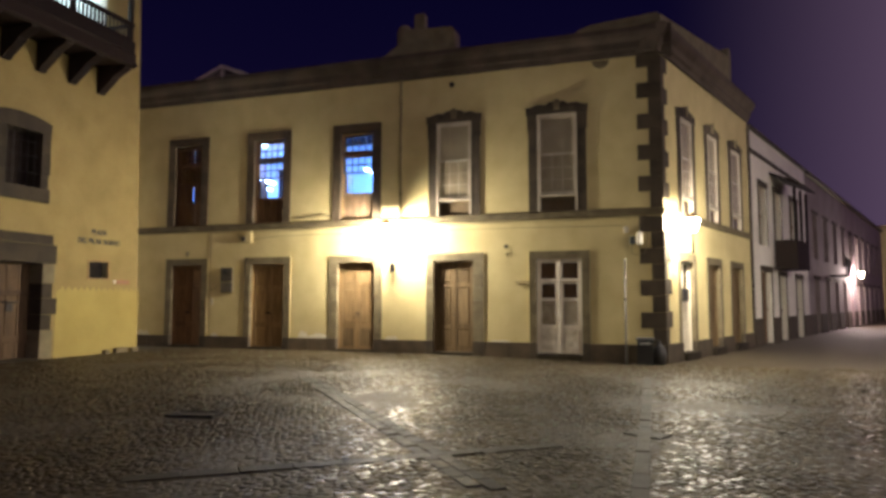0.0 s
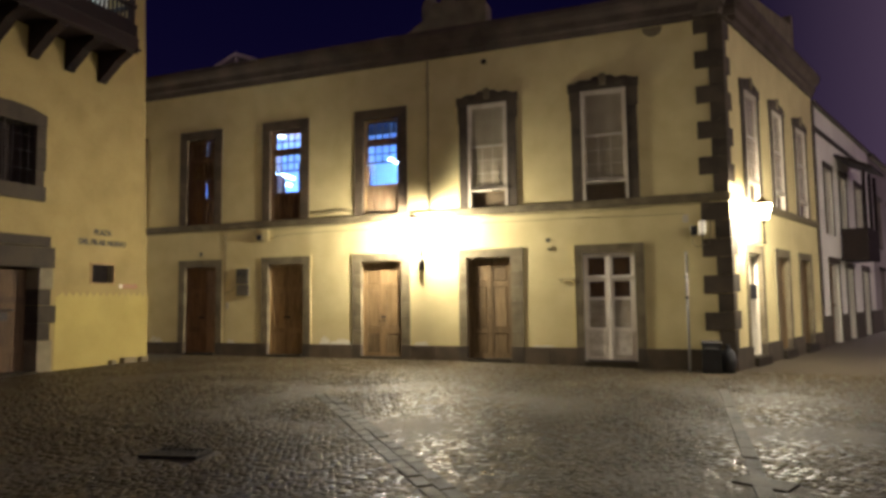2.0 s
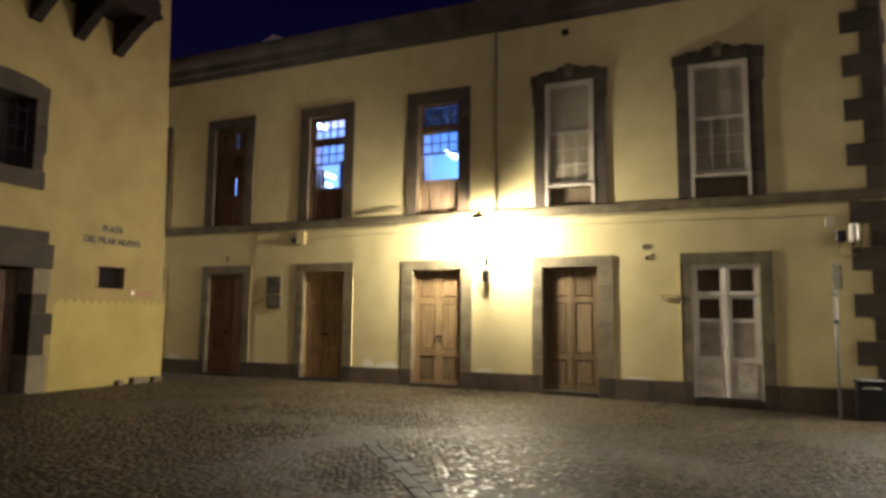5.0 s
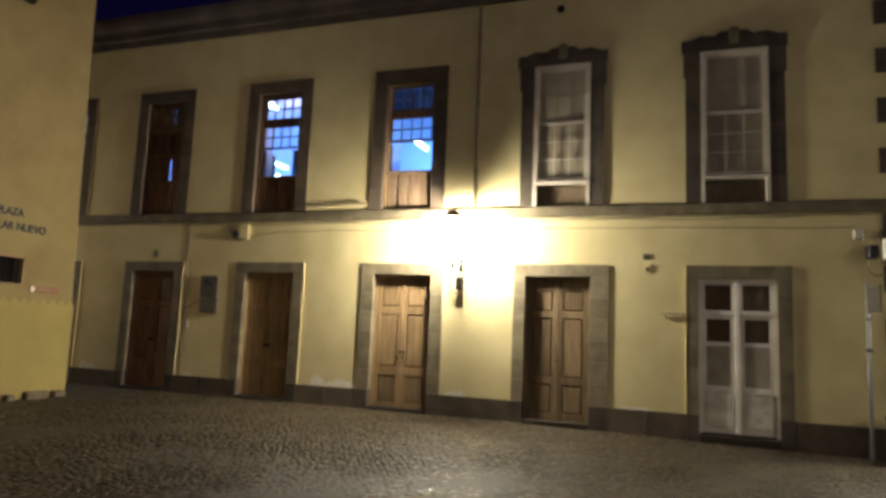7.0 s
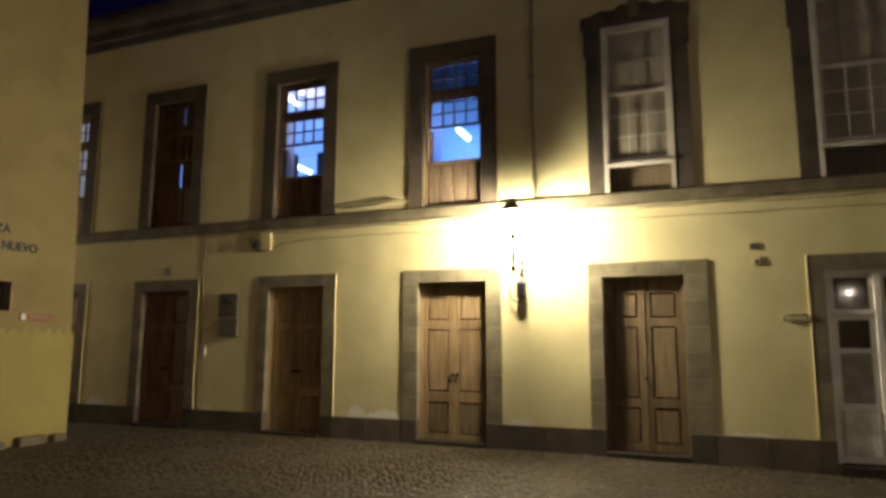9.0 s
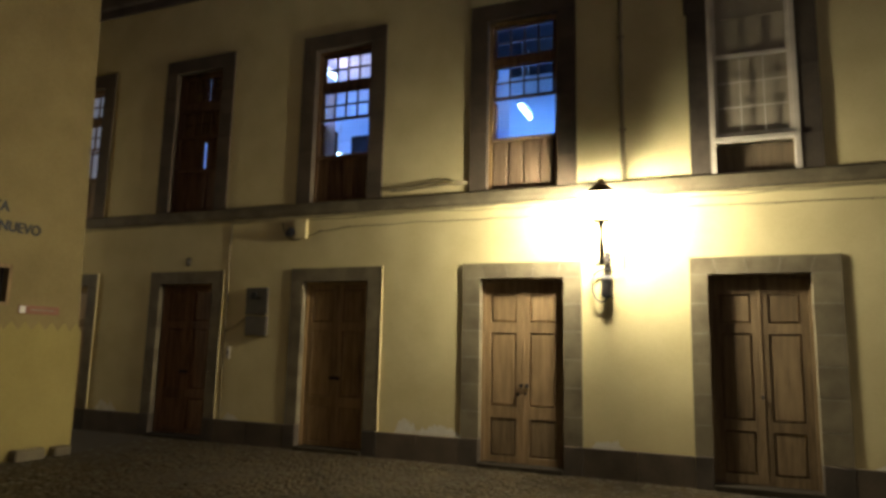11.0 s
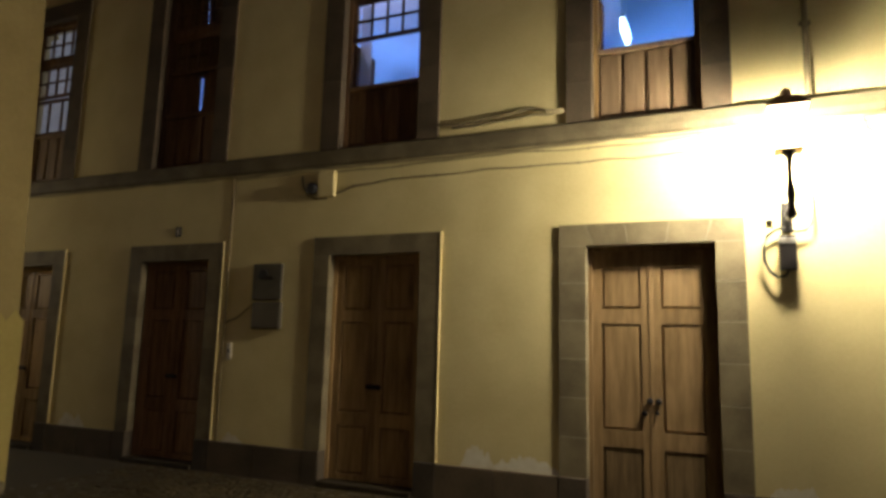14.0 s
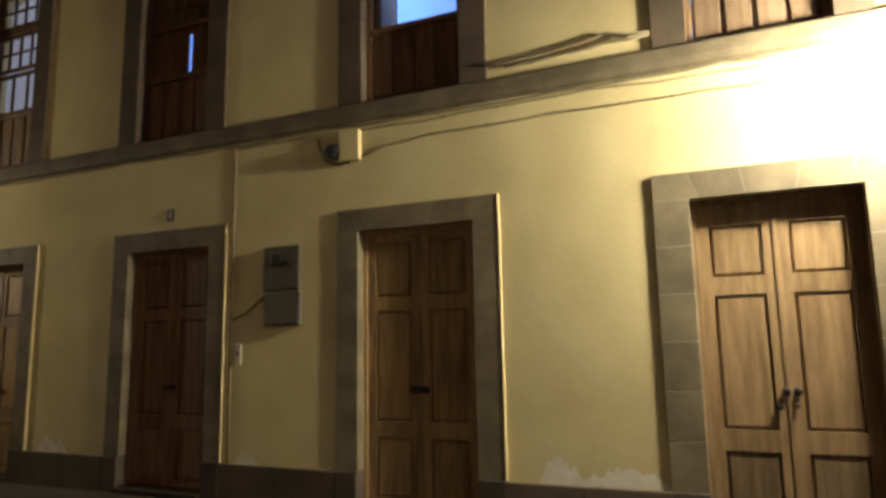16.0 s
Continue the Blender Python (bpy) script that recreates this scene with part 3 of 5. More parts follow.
def sash(w, x0, x1, z0, z1, v, material, cols, rows, name="sash", pane=True, thin=0.011, bars=None, d=0.04):
    """A sash: rails, muntins and a sheet of panes."""
    f = 0.04
    s = part(name, prism([(x0, z0), (x1, z0), (x1, z1), (x0, z1)], v, v + 0.002, "y"), material, w)
    bm = bmesh.new()
    box(bm, x0, x0 + f, v, v + d, z0, z1), box(bm, x1 - f, x1, v, v + d, z0, z1)
    box(bm, x0 + f, x1 - f, v, v + d, z0, z0 + f), box(bm, x0 + f, x1 - f, v, v + d, z1 - f, z1)
    bm.to_mesh(s.data)
    bm.free()
    for i in range(1, cols):
        x = x0 + f + (x1 - x0 - 2 * f) * i / cols
        part("muntin", boxed(x - thin, x + thin, v + 0.12 * d, v + 0.88 * d, z0 + f, z1 - f), bars or material, s)
    for j in range(1, rows):
        z = z0 + f + (z1 - z0 - 2 * f) * j / rows
        part("muntin", boxed(x0 + f, x1 - f, v + 0.17 * d, v + 0.83 * d, z - thin, z + thin), bars or material, s)
    if pane:
        for i in range(cols):
            for j in range(rows):
                px0, px1 = x0 + f + (x1 - x0 - 2 * f) * i / cols, x0 + f + (x1 - x0 - 2 * f) * (i + 1) / cols
                pz0, pz1 = z0 + f + (z1 - z0 - 2 * f) * j / rows, z0 + f + (z1 - z0 - 2 * f) * (j + 1) / rows
                p = part("pane", boxed(px0, px1, v + 0.45 * d, v + 0.55 * d, pz0, pz1), GLASS, s)
                p.visible_shadow = False
    return s


def boarded(w, x0, x1, z0, z1, v, material, n=4):
    """The boarded apron below the glass."""
    part("apron", boxed(x0, x1, v + 0.02, v + 0.05, z0, z1), material, w)
    for i in range(n):
        k = (x1 - x0) / n
        part("board", boxed(x0 + i * k + 0.016, x0 + (i + 1) * k - 0.016, v - 0.008, v + 0.019, z0 + 0.06, z1 - 0.05, bevel=0.01), material, w)
    part("rail", boxed(x0 - 0.01, x1 + 0.01, v - 0.02, v + 0.03, z1 - 0.04, z1 + 0.02, bevel=0.006), material, w)


def curtain(w, x0, x1, z0, z1, v, folds, label="sheer white curtain lit from the room", material=None, deep=0.012):
    """Cloth in soft upright folds."""
    bm = bmesh.new()
    n = folds * 6
    low = [bm.verts.new((x0 + (x1 - x0) * i / n, v + deep * (math.sin(i * 1.05) + 0.4 * math.sin(i * 0.37 + x0)), z0)) for i in range(n + 1)]
    up = [bm.verts.new((q.co.x, v + 0.6 * (q.co.y - v), z1)) for q in low]
    for i in range(n):
        bm.faces.new((low[i], low[i + 1], up[i + 1], up[i])).smooth = True
    return part("curtain", bm, material or SHEER, w, label)


def wooden_window(i, label, apron=WOOD_M, kind="open"):
    a, b = WINDOWS[i]
    w = thing("window_%d" % (i + 1), FRONT, label, "window", kind="structure")
    window_surround(w, a, b, WIN_LOW, WIN_TOP)
    v = 0.1
    part("window_frame", prism([(a, WIN_LOW), (a, WIN_TOP), (b, WIN_TOP), (b, WIN_LOW), (b - 0.05, WIN_LOW), (b - 0.05, WIN_TOP - 0.05), (a + 0.05, WIN_TOP - 0.05), (a + 0.05, WIN_LOW)], v - 0.02, v + 0.09, "y"), WOOD_M if i == 3 else WOOD_D, w)
    x0, x1 = a + 0.052, b - 0.052
    boarded(w, x0, x1, WIN_LOW + 0.01, 4.49, v, apron)
    part("transom", boxed(x0, x1, v - 0.01, v + 0.08, 5.602, 5.718, bevel=0.008), WOOD_D, w)
    if kind == "shut":
        sash(w, x0, x1, 5.72, WIN_TOP - 0.052, v + 0.003, WOOD_D, 4, 2)
        sash(w, x0, x1, 5.08, 5.6, v, WOOD_D, 4, 2)
        g0, g1 = x0 + 0.52, x0 + 0.57
        for s0, s1, z0, z1 in ((a - 0.1, x0, WIN_LOW, 6.3), (x0, g0, WIN_LOW, 6.3), (g1, x1, WIN_LOW, 6.3), (x1, b + 0.1, WIN_LOW, 6.3), (g0, g1, 5.0, 5.78), (g0, g1 - 0.022, 5.78, 6.3), (g0, g1, WIN_LOW, 4.46)):
            part("shutter", boxed(s0, s1, v + (0.046 if a < s0 and s1 < b else 0.092), v + (0.06 if a < s0 and s1 < b else 0.115), z0, z1), WOOD_D, w, "dark wooden inner shutter, almost closed")
        curtain(w, x0 + 0.4, x0 + 0.85, 4.4, 6.2, v + 0.13, 8)
    else:
        sash(w, x0, x1, 5.72, WIN_TOP - 0.052, v + 0.03, WOOD_D, 4, 2)
        sash(w, x0, x1, 5.09, 5.6, v, WOOD_D, 4, 2)
        if kind == "open":
            cs = part("casement", bmesh.new(), WOOD_D, w)
            bm = box(bmesh.new(), x0 + 0.0, x0 + 0.03, v + 0.05, v + 0.5, 4.53, 5.07)
            bm.to_mesh(cs.data)
            bm.free()
            curtain(w, x0 + 0.035, x0 + 0.2, 4.47, 5.6, v + 0.12, 7)
        else:
            sash(w, x0, x1, 4.51, 5.07, v + 0.03, WOOD_D, 3, 1)
            curtain(w, x0, x1, 4.47, 6.15, v + 0.16, 16)
    return w


wooden_window(0, "dark wooden sash window with small panes, room lit behind", APRON, "glazed")
wooden_window(1, "dark wooden sash window with shutters almost closed", WOOD_D, "shut")
wooden_window(2, "dark wooden sash window, lower part open, room lit behind", WOOD_D)
wooden_window(3, "brown wooden sash window, lower part open, room lit behind", APRON)


def white_window(frame_m, a, b, name, label, low=WIN_LOW, top=WHITE_TOP):
    w = thing(name, frame_m, label, "window", kind="structure")
    window_surround(w, a, b, low, top, 0.24, 0.3, True)
    v = -0.02
    part("window_frame", prism([(a, low), (a, top), (b, top), (b, low), (b - 0.06, low), (b - 0.06, top - 0.06), (a + 0.06, top - 0.06), (a + 0.06, low)], v - 0.02, v + 0.1, "y"), WFRAME, w)
    x0, x1 = a + 0.062, b - 0.062
    sash(w, x0, x1, 5.24, top - 0.07, v + 0.011, WFRAME, 3, 2, thin=0.0045, bars=MORTAR, d=0.02)
    sash(w, x0, x1, 4.20, 5.25, v, WFRAME, 3, 3, thin=0.006, bars=WFRAME, d=0.012)
    part("window_sill", boxed(a + 0.01, b - 0.01, v - 0.04, v + 0.06, 4.12, 4.18, bevel=0.008), WFRAME, w)
    p = part("pane", boxed(x0, x1, v + 0.03, v + 0.036, low, 4.115), GLASS, w, "dark lower pane")
    p.visible_shadow = False
    part("backing_board", boxed(x0, x1, v + 0.12, v + 0.15, low, 4.11), WOOD_G, w)
    blind = part("blind", boxed(x0 + 0.04, x1 - 0.04, v + 0.033, v + 0.039, top - 0.13, top - 0.1), BLIND, w, "pale slatted blind let down")
    z = 5.29
    while z < top - 0.14:
        part("slat", prism([(v + 0.0385, z), (v + 0.0395, z + 0.0015), (v + 0.0345, z + 0.0375), (v + 0.0335, z + 0.036)], x0 + 0.042, x1 - 0.042, "x"), BLIND, blind)
        z += 0.038
    curtain(w, x0 + 0.02, x1 - 0.02, 4.15, top - 0.05, v + 0.05, 14, "pale lace curtain hanging closed", LACE, 0.0007)
    return w


white_window(FRONT, *WINDOWS[4], "window_5", "tall white sash window with lace curtain under a carved stone lintel")
white_window(FRONT, *WINDOWS[5], "window_6", "tall white sash window with lace curtain under a carved stone lintel")
for i, (a, b) in enumerate(SWINS):
    white_window(SIDE, a, b, "window_%d" % (7 + i), "tall white sash window on the side wall, carved stone lintel")
for i, (a, b) in enumerate(SDOORS):
    d = thing("door_%d" % (7 + i), SIDE, "pale painted door with a glazed top" if i == 0 else "dark wooden door in a deep stone surround", "door", kind="structure")
    surround(d, a, b, 2.45, 0.2, 0.2)
    mt = WHITE if i == 0 else WOOD_K
    v = 0.12
    part("door_frame", prism([(a, 0), (a, 2.45), (b, 2.45), (b, 0), (b - 0.05, 0), (b - 0.05, 2.4), (a + 0.05, 2.4), (a + 0.05, 0)], v - 0.02, v + 0.06, "y"), mt, d)
    if i == 0:
        panel_leaf(d, a + 0.052, b - 0.052, 1.72, v, BEIGE, ((0.1, 0.7), (0.8, 1.62)))
        part("pane", boxed(a + 0.05, b - 0.05, v + 0.02, v + 0.026, 1.74, 2.4), GLASS, d)
        part("mullion", boxed((a + b) / 2 - 0.02, (a + b) / 2 + 0.02, v, v + 0.05, 1.74, 2.4), WHITE, d)
        part("letter_box", boxed(a + 0.2, a + 0.7, v - 0.1, v - 0.001, 1.38, 1.72, bevel=0.02), BLACK, d, "black metal letter box")
    else:
        panel_leaf(d, a + 0.052, (a + b) / 2 - 0.003, 2.4, v, mt)
        panel_leaf(d, (a + b) / 2 + 0.003, b - 0.052, 2.4, v, mt)
    part("threshold", boxed(a + 0.002, b - 0.002, -0.15, 0.3, -0.3, 0.06, bevel=0.01), SLAB, d)

# corner quoins
qn = tagged(thing("quoins", FRONT), "dark stone quoins of unequal length at the corner", kind="structure")
z, k = 0.312, 0
while z < 7.6:
    if not (3.50 < z + 0.2 < 3.74):
        top = min(z + 0.4, 3.52 if z < 3.5 else 7.655)
        x = -0.07 if k % 2 else 0.21
        part("stone", boxed(x, 0.52, -0.035, -0.001, z + 0.003, top - 0.003, bevel=0.006), STONE_D, qn)
        k += 1
        z = top
    if 3.4 < z < 3.73:
        z = 3.73
    elif z >= 7.65:
        break
qs = tagged(thing("quoins", SIDE), "dark stone quoins of unequal length at the corner", kind="structure")
for i in range(18):
    lo = 0.335 + i * 0.405
    if lo + 0.4 > 7.66 or 3.12 < lo < 3.73:
        continue
    part("stone", boxed(0.0, 0.42 if i % 2 else 0.2, -0.035, -0.001, lo, lo + 0.398, bevel=0.006), STONE_D, qs)

# rain pipe, vents, cables
pipe = thing("rain_pipe", at_front(-6.5, -0.04, 0), "thin painted rain pipe down the upper wall", "pipe")
part("pipe", tube([(0, 0, 7.68), (0, 0, 5.5), (0, 0, 3.74)], 0.028, 10), CABLE, pipe)
for z in (4.4, 5.7, 7.0):
    part("clip", boxed(-0.045, 0.045, -0.01, 0.04, z, z + 0.035, bevel=0.004), CABLE, pipe)
vent = thing("wall_vent", at_front(-4.99, 0, 7.4), "small dark round vent under the cornice", "vent")
bm = turned([(0.07, 0), (0.07, 0.03), (0.05, 0.05)], 14)
bmesh.ops.transform(bm, matrix=pose(0, -0.001, 0, 90, 0, 0), verts=bm.verts[:])
part("cover", bm, IRON, vent)


def cable(points, label, r=0.006):
    """A cable on the wall: sags a little between its clips."""
    out = []
    for p, q in zip(points, points[1:]):
        k = max(2, int(abs(q[0] - p[0]) / 0.12))
        for i in range(k):
            f = i / k
            out.append((p[0] + (q[0] - p[0]) * f, p[1] + (q[1] - p[1]) * f, p[2] + (q[2] - p[2]) * f - 0.012 * math.sin(math.pi * f) + 0.004 * math.sin(9 * (p[0] + f))))
    out.append(points[-1])
    t = thing("cable", FRONT, label, "cable")
    part("wire", tube(out, r, 6), CABLE, t)
    for p in out[2:-1:4]:
        part("clip", boxed(p[0] - 0.007, p[0] + 0.007, p[1] - 0.009, 0, p[2] - 0.011, p[2] + 0.011), CABLE, t)


cable([(x, -0.018, 3.515 + 0.012 * math.sin(x * 3)) for x in [-18 + 1.23 * i for i in range(15)] + [0.1]], "dark cable sagging under the string course", 0.011)
cable([(-12.8 + 0.9 * i, -0.012, 3.475 + 0.02 * math.sin(i * 2.1)) for i in range(14)], "thinner cable beside the first, loose between clips", 0.007)
cable([(-11.34, -0.012, 3.2), (-11.1, -0.012, 3.27), (-10.6, -0.012, 3.32), (-9.4, -0.012, 3.337), (-8.27, -0.012, 3.328), (-7.55, -0.012, 3.33), (-6.9, -0.012, 3.34)], "thin cable running to the lantern", 0.007)
cable([(-6.1, -0.012, 3.5), (-6.08, -0.012, 3.4), (-5.99, -0.012, 3.362), (-5.1, -0.012, 3.337), (-3.0, -0.012, 3.33), (-0.4, -0.012, 3.3)], "thin cable running on from the lantern", 0.007)
cable([(-10.05, -0.045, 3.86), (-9.88, -0.05, 3.84), (-9.4, -0.03, 3.89), (-9.01, -0.03, 3.935), (-8.66, -0.07, 3.86)], "short cable above the string course", 0.013)
cable([(-9.88, -0.03, 3.815), (-9.4, -0.03, 3.835), (-9.0, -0.03, 3.86), (-8.66, -0.07, 3.845)], "short cable above the string course", 0.012)
con = thing("conduit", at_front(-12.83, -0.004, 0), "thin painted conduit beside the door", "conduit")
part("pipe", tube([(0, 0, 0.31), (0, 0, 1.7), (0, 0, 2.7), (0, 0, 3.53)], 0.012, 8), CABLE, con)
part("bend", tube([(0, -0.0, 1.7), (0.18, 0, 1.76), (0.42, 0, 1.93)], 0.01, 8), CABLE, con)

# meters, boxes and fittings on the wall
mb = thing("meter_box", at_front(-12.42, 0, 1.97), "grey steel meter cupboard with a round dial window", "meter box")
mbb = part("body", boxed(0, 0.42, -0.045, 0, 0, 0.43, bevel=0.008), GREYBOX, mb)
bm = turned([(0.065, 0), (0.065, 0.015), (0.05, 0.02)], 16)
bmesh.ops.transform(bm, matrix=pose(0.16, -0.046, 0.3, 90, 0, 0), verts=bm.verts[:])
part("dial", bm, BLACK, mbb, "black round window")
part("hasp", boxed(0.2, 0.3, -0.055, -0.045, 0.24, 0.275), IRON, mbb)
mb2 = thing("meter_box", at_front(-12.4, 0, 1.63), "plain grey meter cupboard, lower of two", "meter box")
part("body", boxed(0, 0.42, -0.05, 0, 0, 0.32, bevel=0.008), BOX_L, mb2)
part("lid", boxed(0.015, 0.405, -0.056, -0.05, 0.015, 0.3, bevel=0.004), BOX_L, mb2)
bell = thing("doorbell", at_front(-12.76, 0, 1.26), "small pale doorbell plate beside the door", "doorbell")
bp_ = part("plate", boxed(0, 0.07, -0.02, 0, 0, 0.2, bevel=0.005), BEIGE, bell)
part("button", boxed(0.02, 0.05, -0.028, -0.02, 0.08, 0.13, bevel=0.003), BLACK, bp_)
num = thing("house_number", at_front(-13.74, 0, 2.79), "small dark house number plate above the door", "number plate")
nump = part("plate", boxed(0, 0.1, -0.015, 0, 0, 0.13, bevel=0.004), GREYBOX, num)
part("writing_bar", boxed(0.035, 0.065, -0.018, -0.015, 0.025, 0.105, bevel=0.001), BEIGE, nump)
jb = thing("junction_box", at_front(-11.75, 0, 3.18), "pale cable junction box with a small black loudspeaker", "junction box")
part("body", boxed(0.2, 0.42, -0.06, 0, -0.02, 0.28, bevel=0.01), PLASTER, jb)
bm = turned([(0.06, 0), (0.075, 0.015), (0.075, 0.05), (0.06, 0.07), (0.02, 0.075)], 14)
bmesh.ops.transform(bm, matrix=pose(0.12, -0.02, 0.09, 90, 0, 0), verts=bm.verts[:])
part("speaker", bm, BLACK, jb)
part("bracket", tube([(-0.06, -0.01, 0.26), (-0.03, -0.02, 0.14), (0.04, -0.025, 0.02), (0.16, -0.025, -0.03), (0.3, -0.02, -0.03)], 0.009), IRON, jb)
sb = thing("alarm_box", at_front(-3.57, 0, 2.55), "two small wall boxes one above the other", "wall box")
part("upper_box", boxed(0.04, 0.15, -0.012, 0, 0.24, 0.33, bevel=0.004), GREYBOX, sb)
lbx = part("lower_box", boxed(0.05, 0.16, -0.018, 0, 0.03, 0.15, bevel=0.005), PLASTER, sb)
part("lens", boxed(0.09, 0.14, -0.024, -0.018, 0.05, 0.1, bevel=0.002), BLACK, lbx)
hb = thing("wall_bar", at_front(-3.2, 0, 1.9), "short pale iron bar on two brackets beside the white door", "bar")
part("bar", tube([(-0.05, -0.03, -0.005), (0.32, -0.03, 0.0)], 0.01), CABLE, hb)
for x in (0.03, 0.3):
    part("bracket", tube([(x, 0, -0.06), (x, -0.02, -0.065), (x, -0.03, -0.04), (x, -0.03, 0.0)], 0.016), CABLE, hb)
# pale patches where the paint has come away above the plinth
for x, w, h in ((-9.72, 0.36, 0.25), (-9.4, 0.74, 0.19), (-15.55, 0.5, 0.24), (-12.75, 0.3, 0.1), (-6.95, 0.4, 0.13), (-3.9, 0.55, 0.07)):
    bm = bmesh.new()
    n = 60
    low = [bm.verts.new((x + w * i / n, -0.0025, 0.311)) for i in range(n + 1)]
    up = []
    for i in range(n + 1):
        q = Vector((x + w * i / n, 3.0, h))
        rag = 0.62 + 0.45 * noise.noise(q * 7) + 0.3 * noise.noise(q * 23) + 0.16 * noise.noise(q * 70)
        up.append(bm.verts.new((q.x, -0.0025, 0.314 + h * max(0.03, rag) * min(1, 5 * i / n, 5 * (n - i) / n))))
    for i in range(n):
        bm.faces.new((low[i], low[i + 1], up[i + 1], up[i]))
    structure("plaster_patch", bm, BARE, FRONT, "pale bare plaster patch above the plinth")


# ---- wall lanterns ----
def lantern(m, power, label="wrought-iron wall lantern, lit, on an upright stem", box_below=True, colour=WARM, hooded=False):
    """Local: wall plane at v = 0, lantern 0.52 in front, its foot at z = 3.12."""
    t = thing("wall_lantern", m, label, "lantern", group="wall lanterns")
    v = -0.52
    part("bracket", tube([(0, 0, 2.7), (0, -0.12, 2.63), (0, -0.34, 2.59), (0, v, 2.62)], 0.013, 8), IRON, t)
    part("stem", turned([(0.02, 2.56), (0.045, 2.59), (0.03, 2.64), (0.022, 2.68), (0.034, 2.76), (0.024, 2.84), (0.017, 2.96), (0.02, 3.02), (0.04, 3.08), (0.058, 3.1), (0.058, 3.106), (0.02, 3.108)], 12, (0, v, 0)), IRON, t)
    part("tray", boxed(-0.105, 0.105, v - 0.105, v + 0.105, 3.109, 3.119, bevel=0.003), BRASS, t)
    part("wall_plate", boxed(-0.045, 0.045, -0.02, 0, 2.53, 2.8, bevel=0.006), IRON, t)
    lo, hi = 0.07, 0.15
    for sx, sy in ((-1, -1), (1, -1), (1, 1), (-1, 1)):
        part("corner_bar", tube([(sx * lo, v + sy * lo, 3.12), (sx * hi, v + sy * hi, 3.46)], 0.005, 6), BRASS, t)
    for q in range(4):
        bm = bmesh.new()
        c = [Vector((-lo, -lo, 3.12)), Vector((lo, -lo, 3.12)), Vector((hi, -hi, 3.46)), Vector((-hi, -hi, 3.46))]
        r = pose(0, v, 0) @ pose(0, 0, 0, 0, 0, 90 * q)
        bm.faces.new([bm.verts.new(r @ p) for p in c])
        bmesh.ops.solidify(bm, geom=bm.faces[:], thickness=0.003)
        g = part("pane", bm, FROST, t, "frosted glass glowing from the bulb")
        g.visible_shadow = False
    bm = bmesh.new()
    rings = [[bm.verts.new((x * k, v + y * k, z)) for x, y in ((-1, -1), (1, -1), (1, 1), (-1, 1))] for k, z in ((0.0, 3.452), (0.165, 3.452), (0.165, 3.464), (0.07, 3.56), (0.0, 3.566))]
    for p, q in zip(rings, rings[1:]):
        for i in range(4):
            bm.faces.new((p[i], p[(i + 1) % 4], q[(i + 1) % 4], q[i]))
    bmesh.ops.remove_doubles(bm, verts=bm.verts[:], dist=0.0005)
    part("roof", bm, BRASS, t)
    part("finial", turned([(0.06, 3.562), (0.06, 3.572), (0.035, 3.585), (0.038, 3.615), (0.025, 3.64), (0.008, 3.65)], 10, (0, v, 0)), BRASS, t)
    # hood added on fill lanterns only, to cut their upward light
    if hooded:
        part("hood", turned([(0.06, 3.5), (0.2, 3.48), (0.4, 3.385), (0.405, 3.36), (0.395, 3.36), (0.39, 3.38), (0.2, 3.47), (0.06, 3.49)], 24, (0, v + 0.09, 0)), ZINC, t, "wide grey metal hood, added to keep fill light off the upper walls")
    bulb = part("bulb", turned([(0.02, 3.14), (0.05, 3.2), (0.06, 3.3), (0.04, 3.38), (0.015, 3.41)], 12, (0, v, 0)), BULB, t)
    bulb.visible_shadow = False
    if box_below:
        bbx = part("ballast_box", boxed(-0.07, 0.06, -0.11, 0, 2.2, 2.5, bevel=0.012), IRON, t)
        part("lid", boxed(-0.074, 0.064, -0.115, -0.001, 2.42, 2.48, bevel=0.008), ZINC, bbx, "dull grey metal lid")
        part("loop_cable", tube([(-0.02, -0.06, 2.57), (-0.1, -0.06, 2.55), (-0.16, -0.06, 2.5), (-0.19, -0.06, 2.4), (-0.19, -0.06, 2.29), (-0.15, -0.06, 2.19), (-0.09, -0.06, 2.14), (-0.03, -0.06, 2.15), (0.0, -0.06, 2.21)], 0.012, 8), BLACK, bbx)
        part("loop_cable", tube([(0.0, -0.06, 2.57), (0.07, -0.06, 2.53), (0.14, -0.06, 2.54), (0.19, -0.05, 2.6), (0.21, -0.04, 2.7), (0.21, -0.03, 2.84)], 0.009, 8), BLACK, bbx)
        part("clip", boxed(-0.16, -0.11, -0.03, -0.001, 2.62, 2.65, bevel=0.006), BLACK, bbx)
    lamp = bpy.data.lights.new("lantern_light", "POINT")
    lamp.energy, lamp.color, lamp.shadow_soft_size = power, colour, 0.15
    ob = new("lantern_light", lamp)
    ob.parent = t
    ob.location = (0, v, 3.4)
    return t

lantern(at_front(-6.72, 0, 0), LANTERN_POWER)
lantern(SIDE @ pose(0.62, 0, 0), LANTERN_POWER * 0.7, box_below=False)
lantern(wall_frame(-20.5, 14.24, -1, 0), LANTERN_POWER * 0.06, box_below=False, colour=(1.0, 0.88, 0.86))
lantern(SIDE @ pose(32.7, -0.0, -0.2), LANTERN_POWER * 0.9, box_below=False, colour=(1.0, 0.72, 0.68))

# ---- rooms behind the lit windows ----
structure("room_wall", boxed(-18.2, -10.0, 21.6, 21.75, 3.6, 6.7), ROOM)
structure("room_wall", boxed(-9.9, -6.9, 19.05, 19.2, 3.6, 6.7), ROOM)
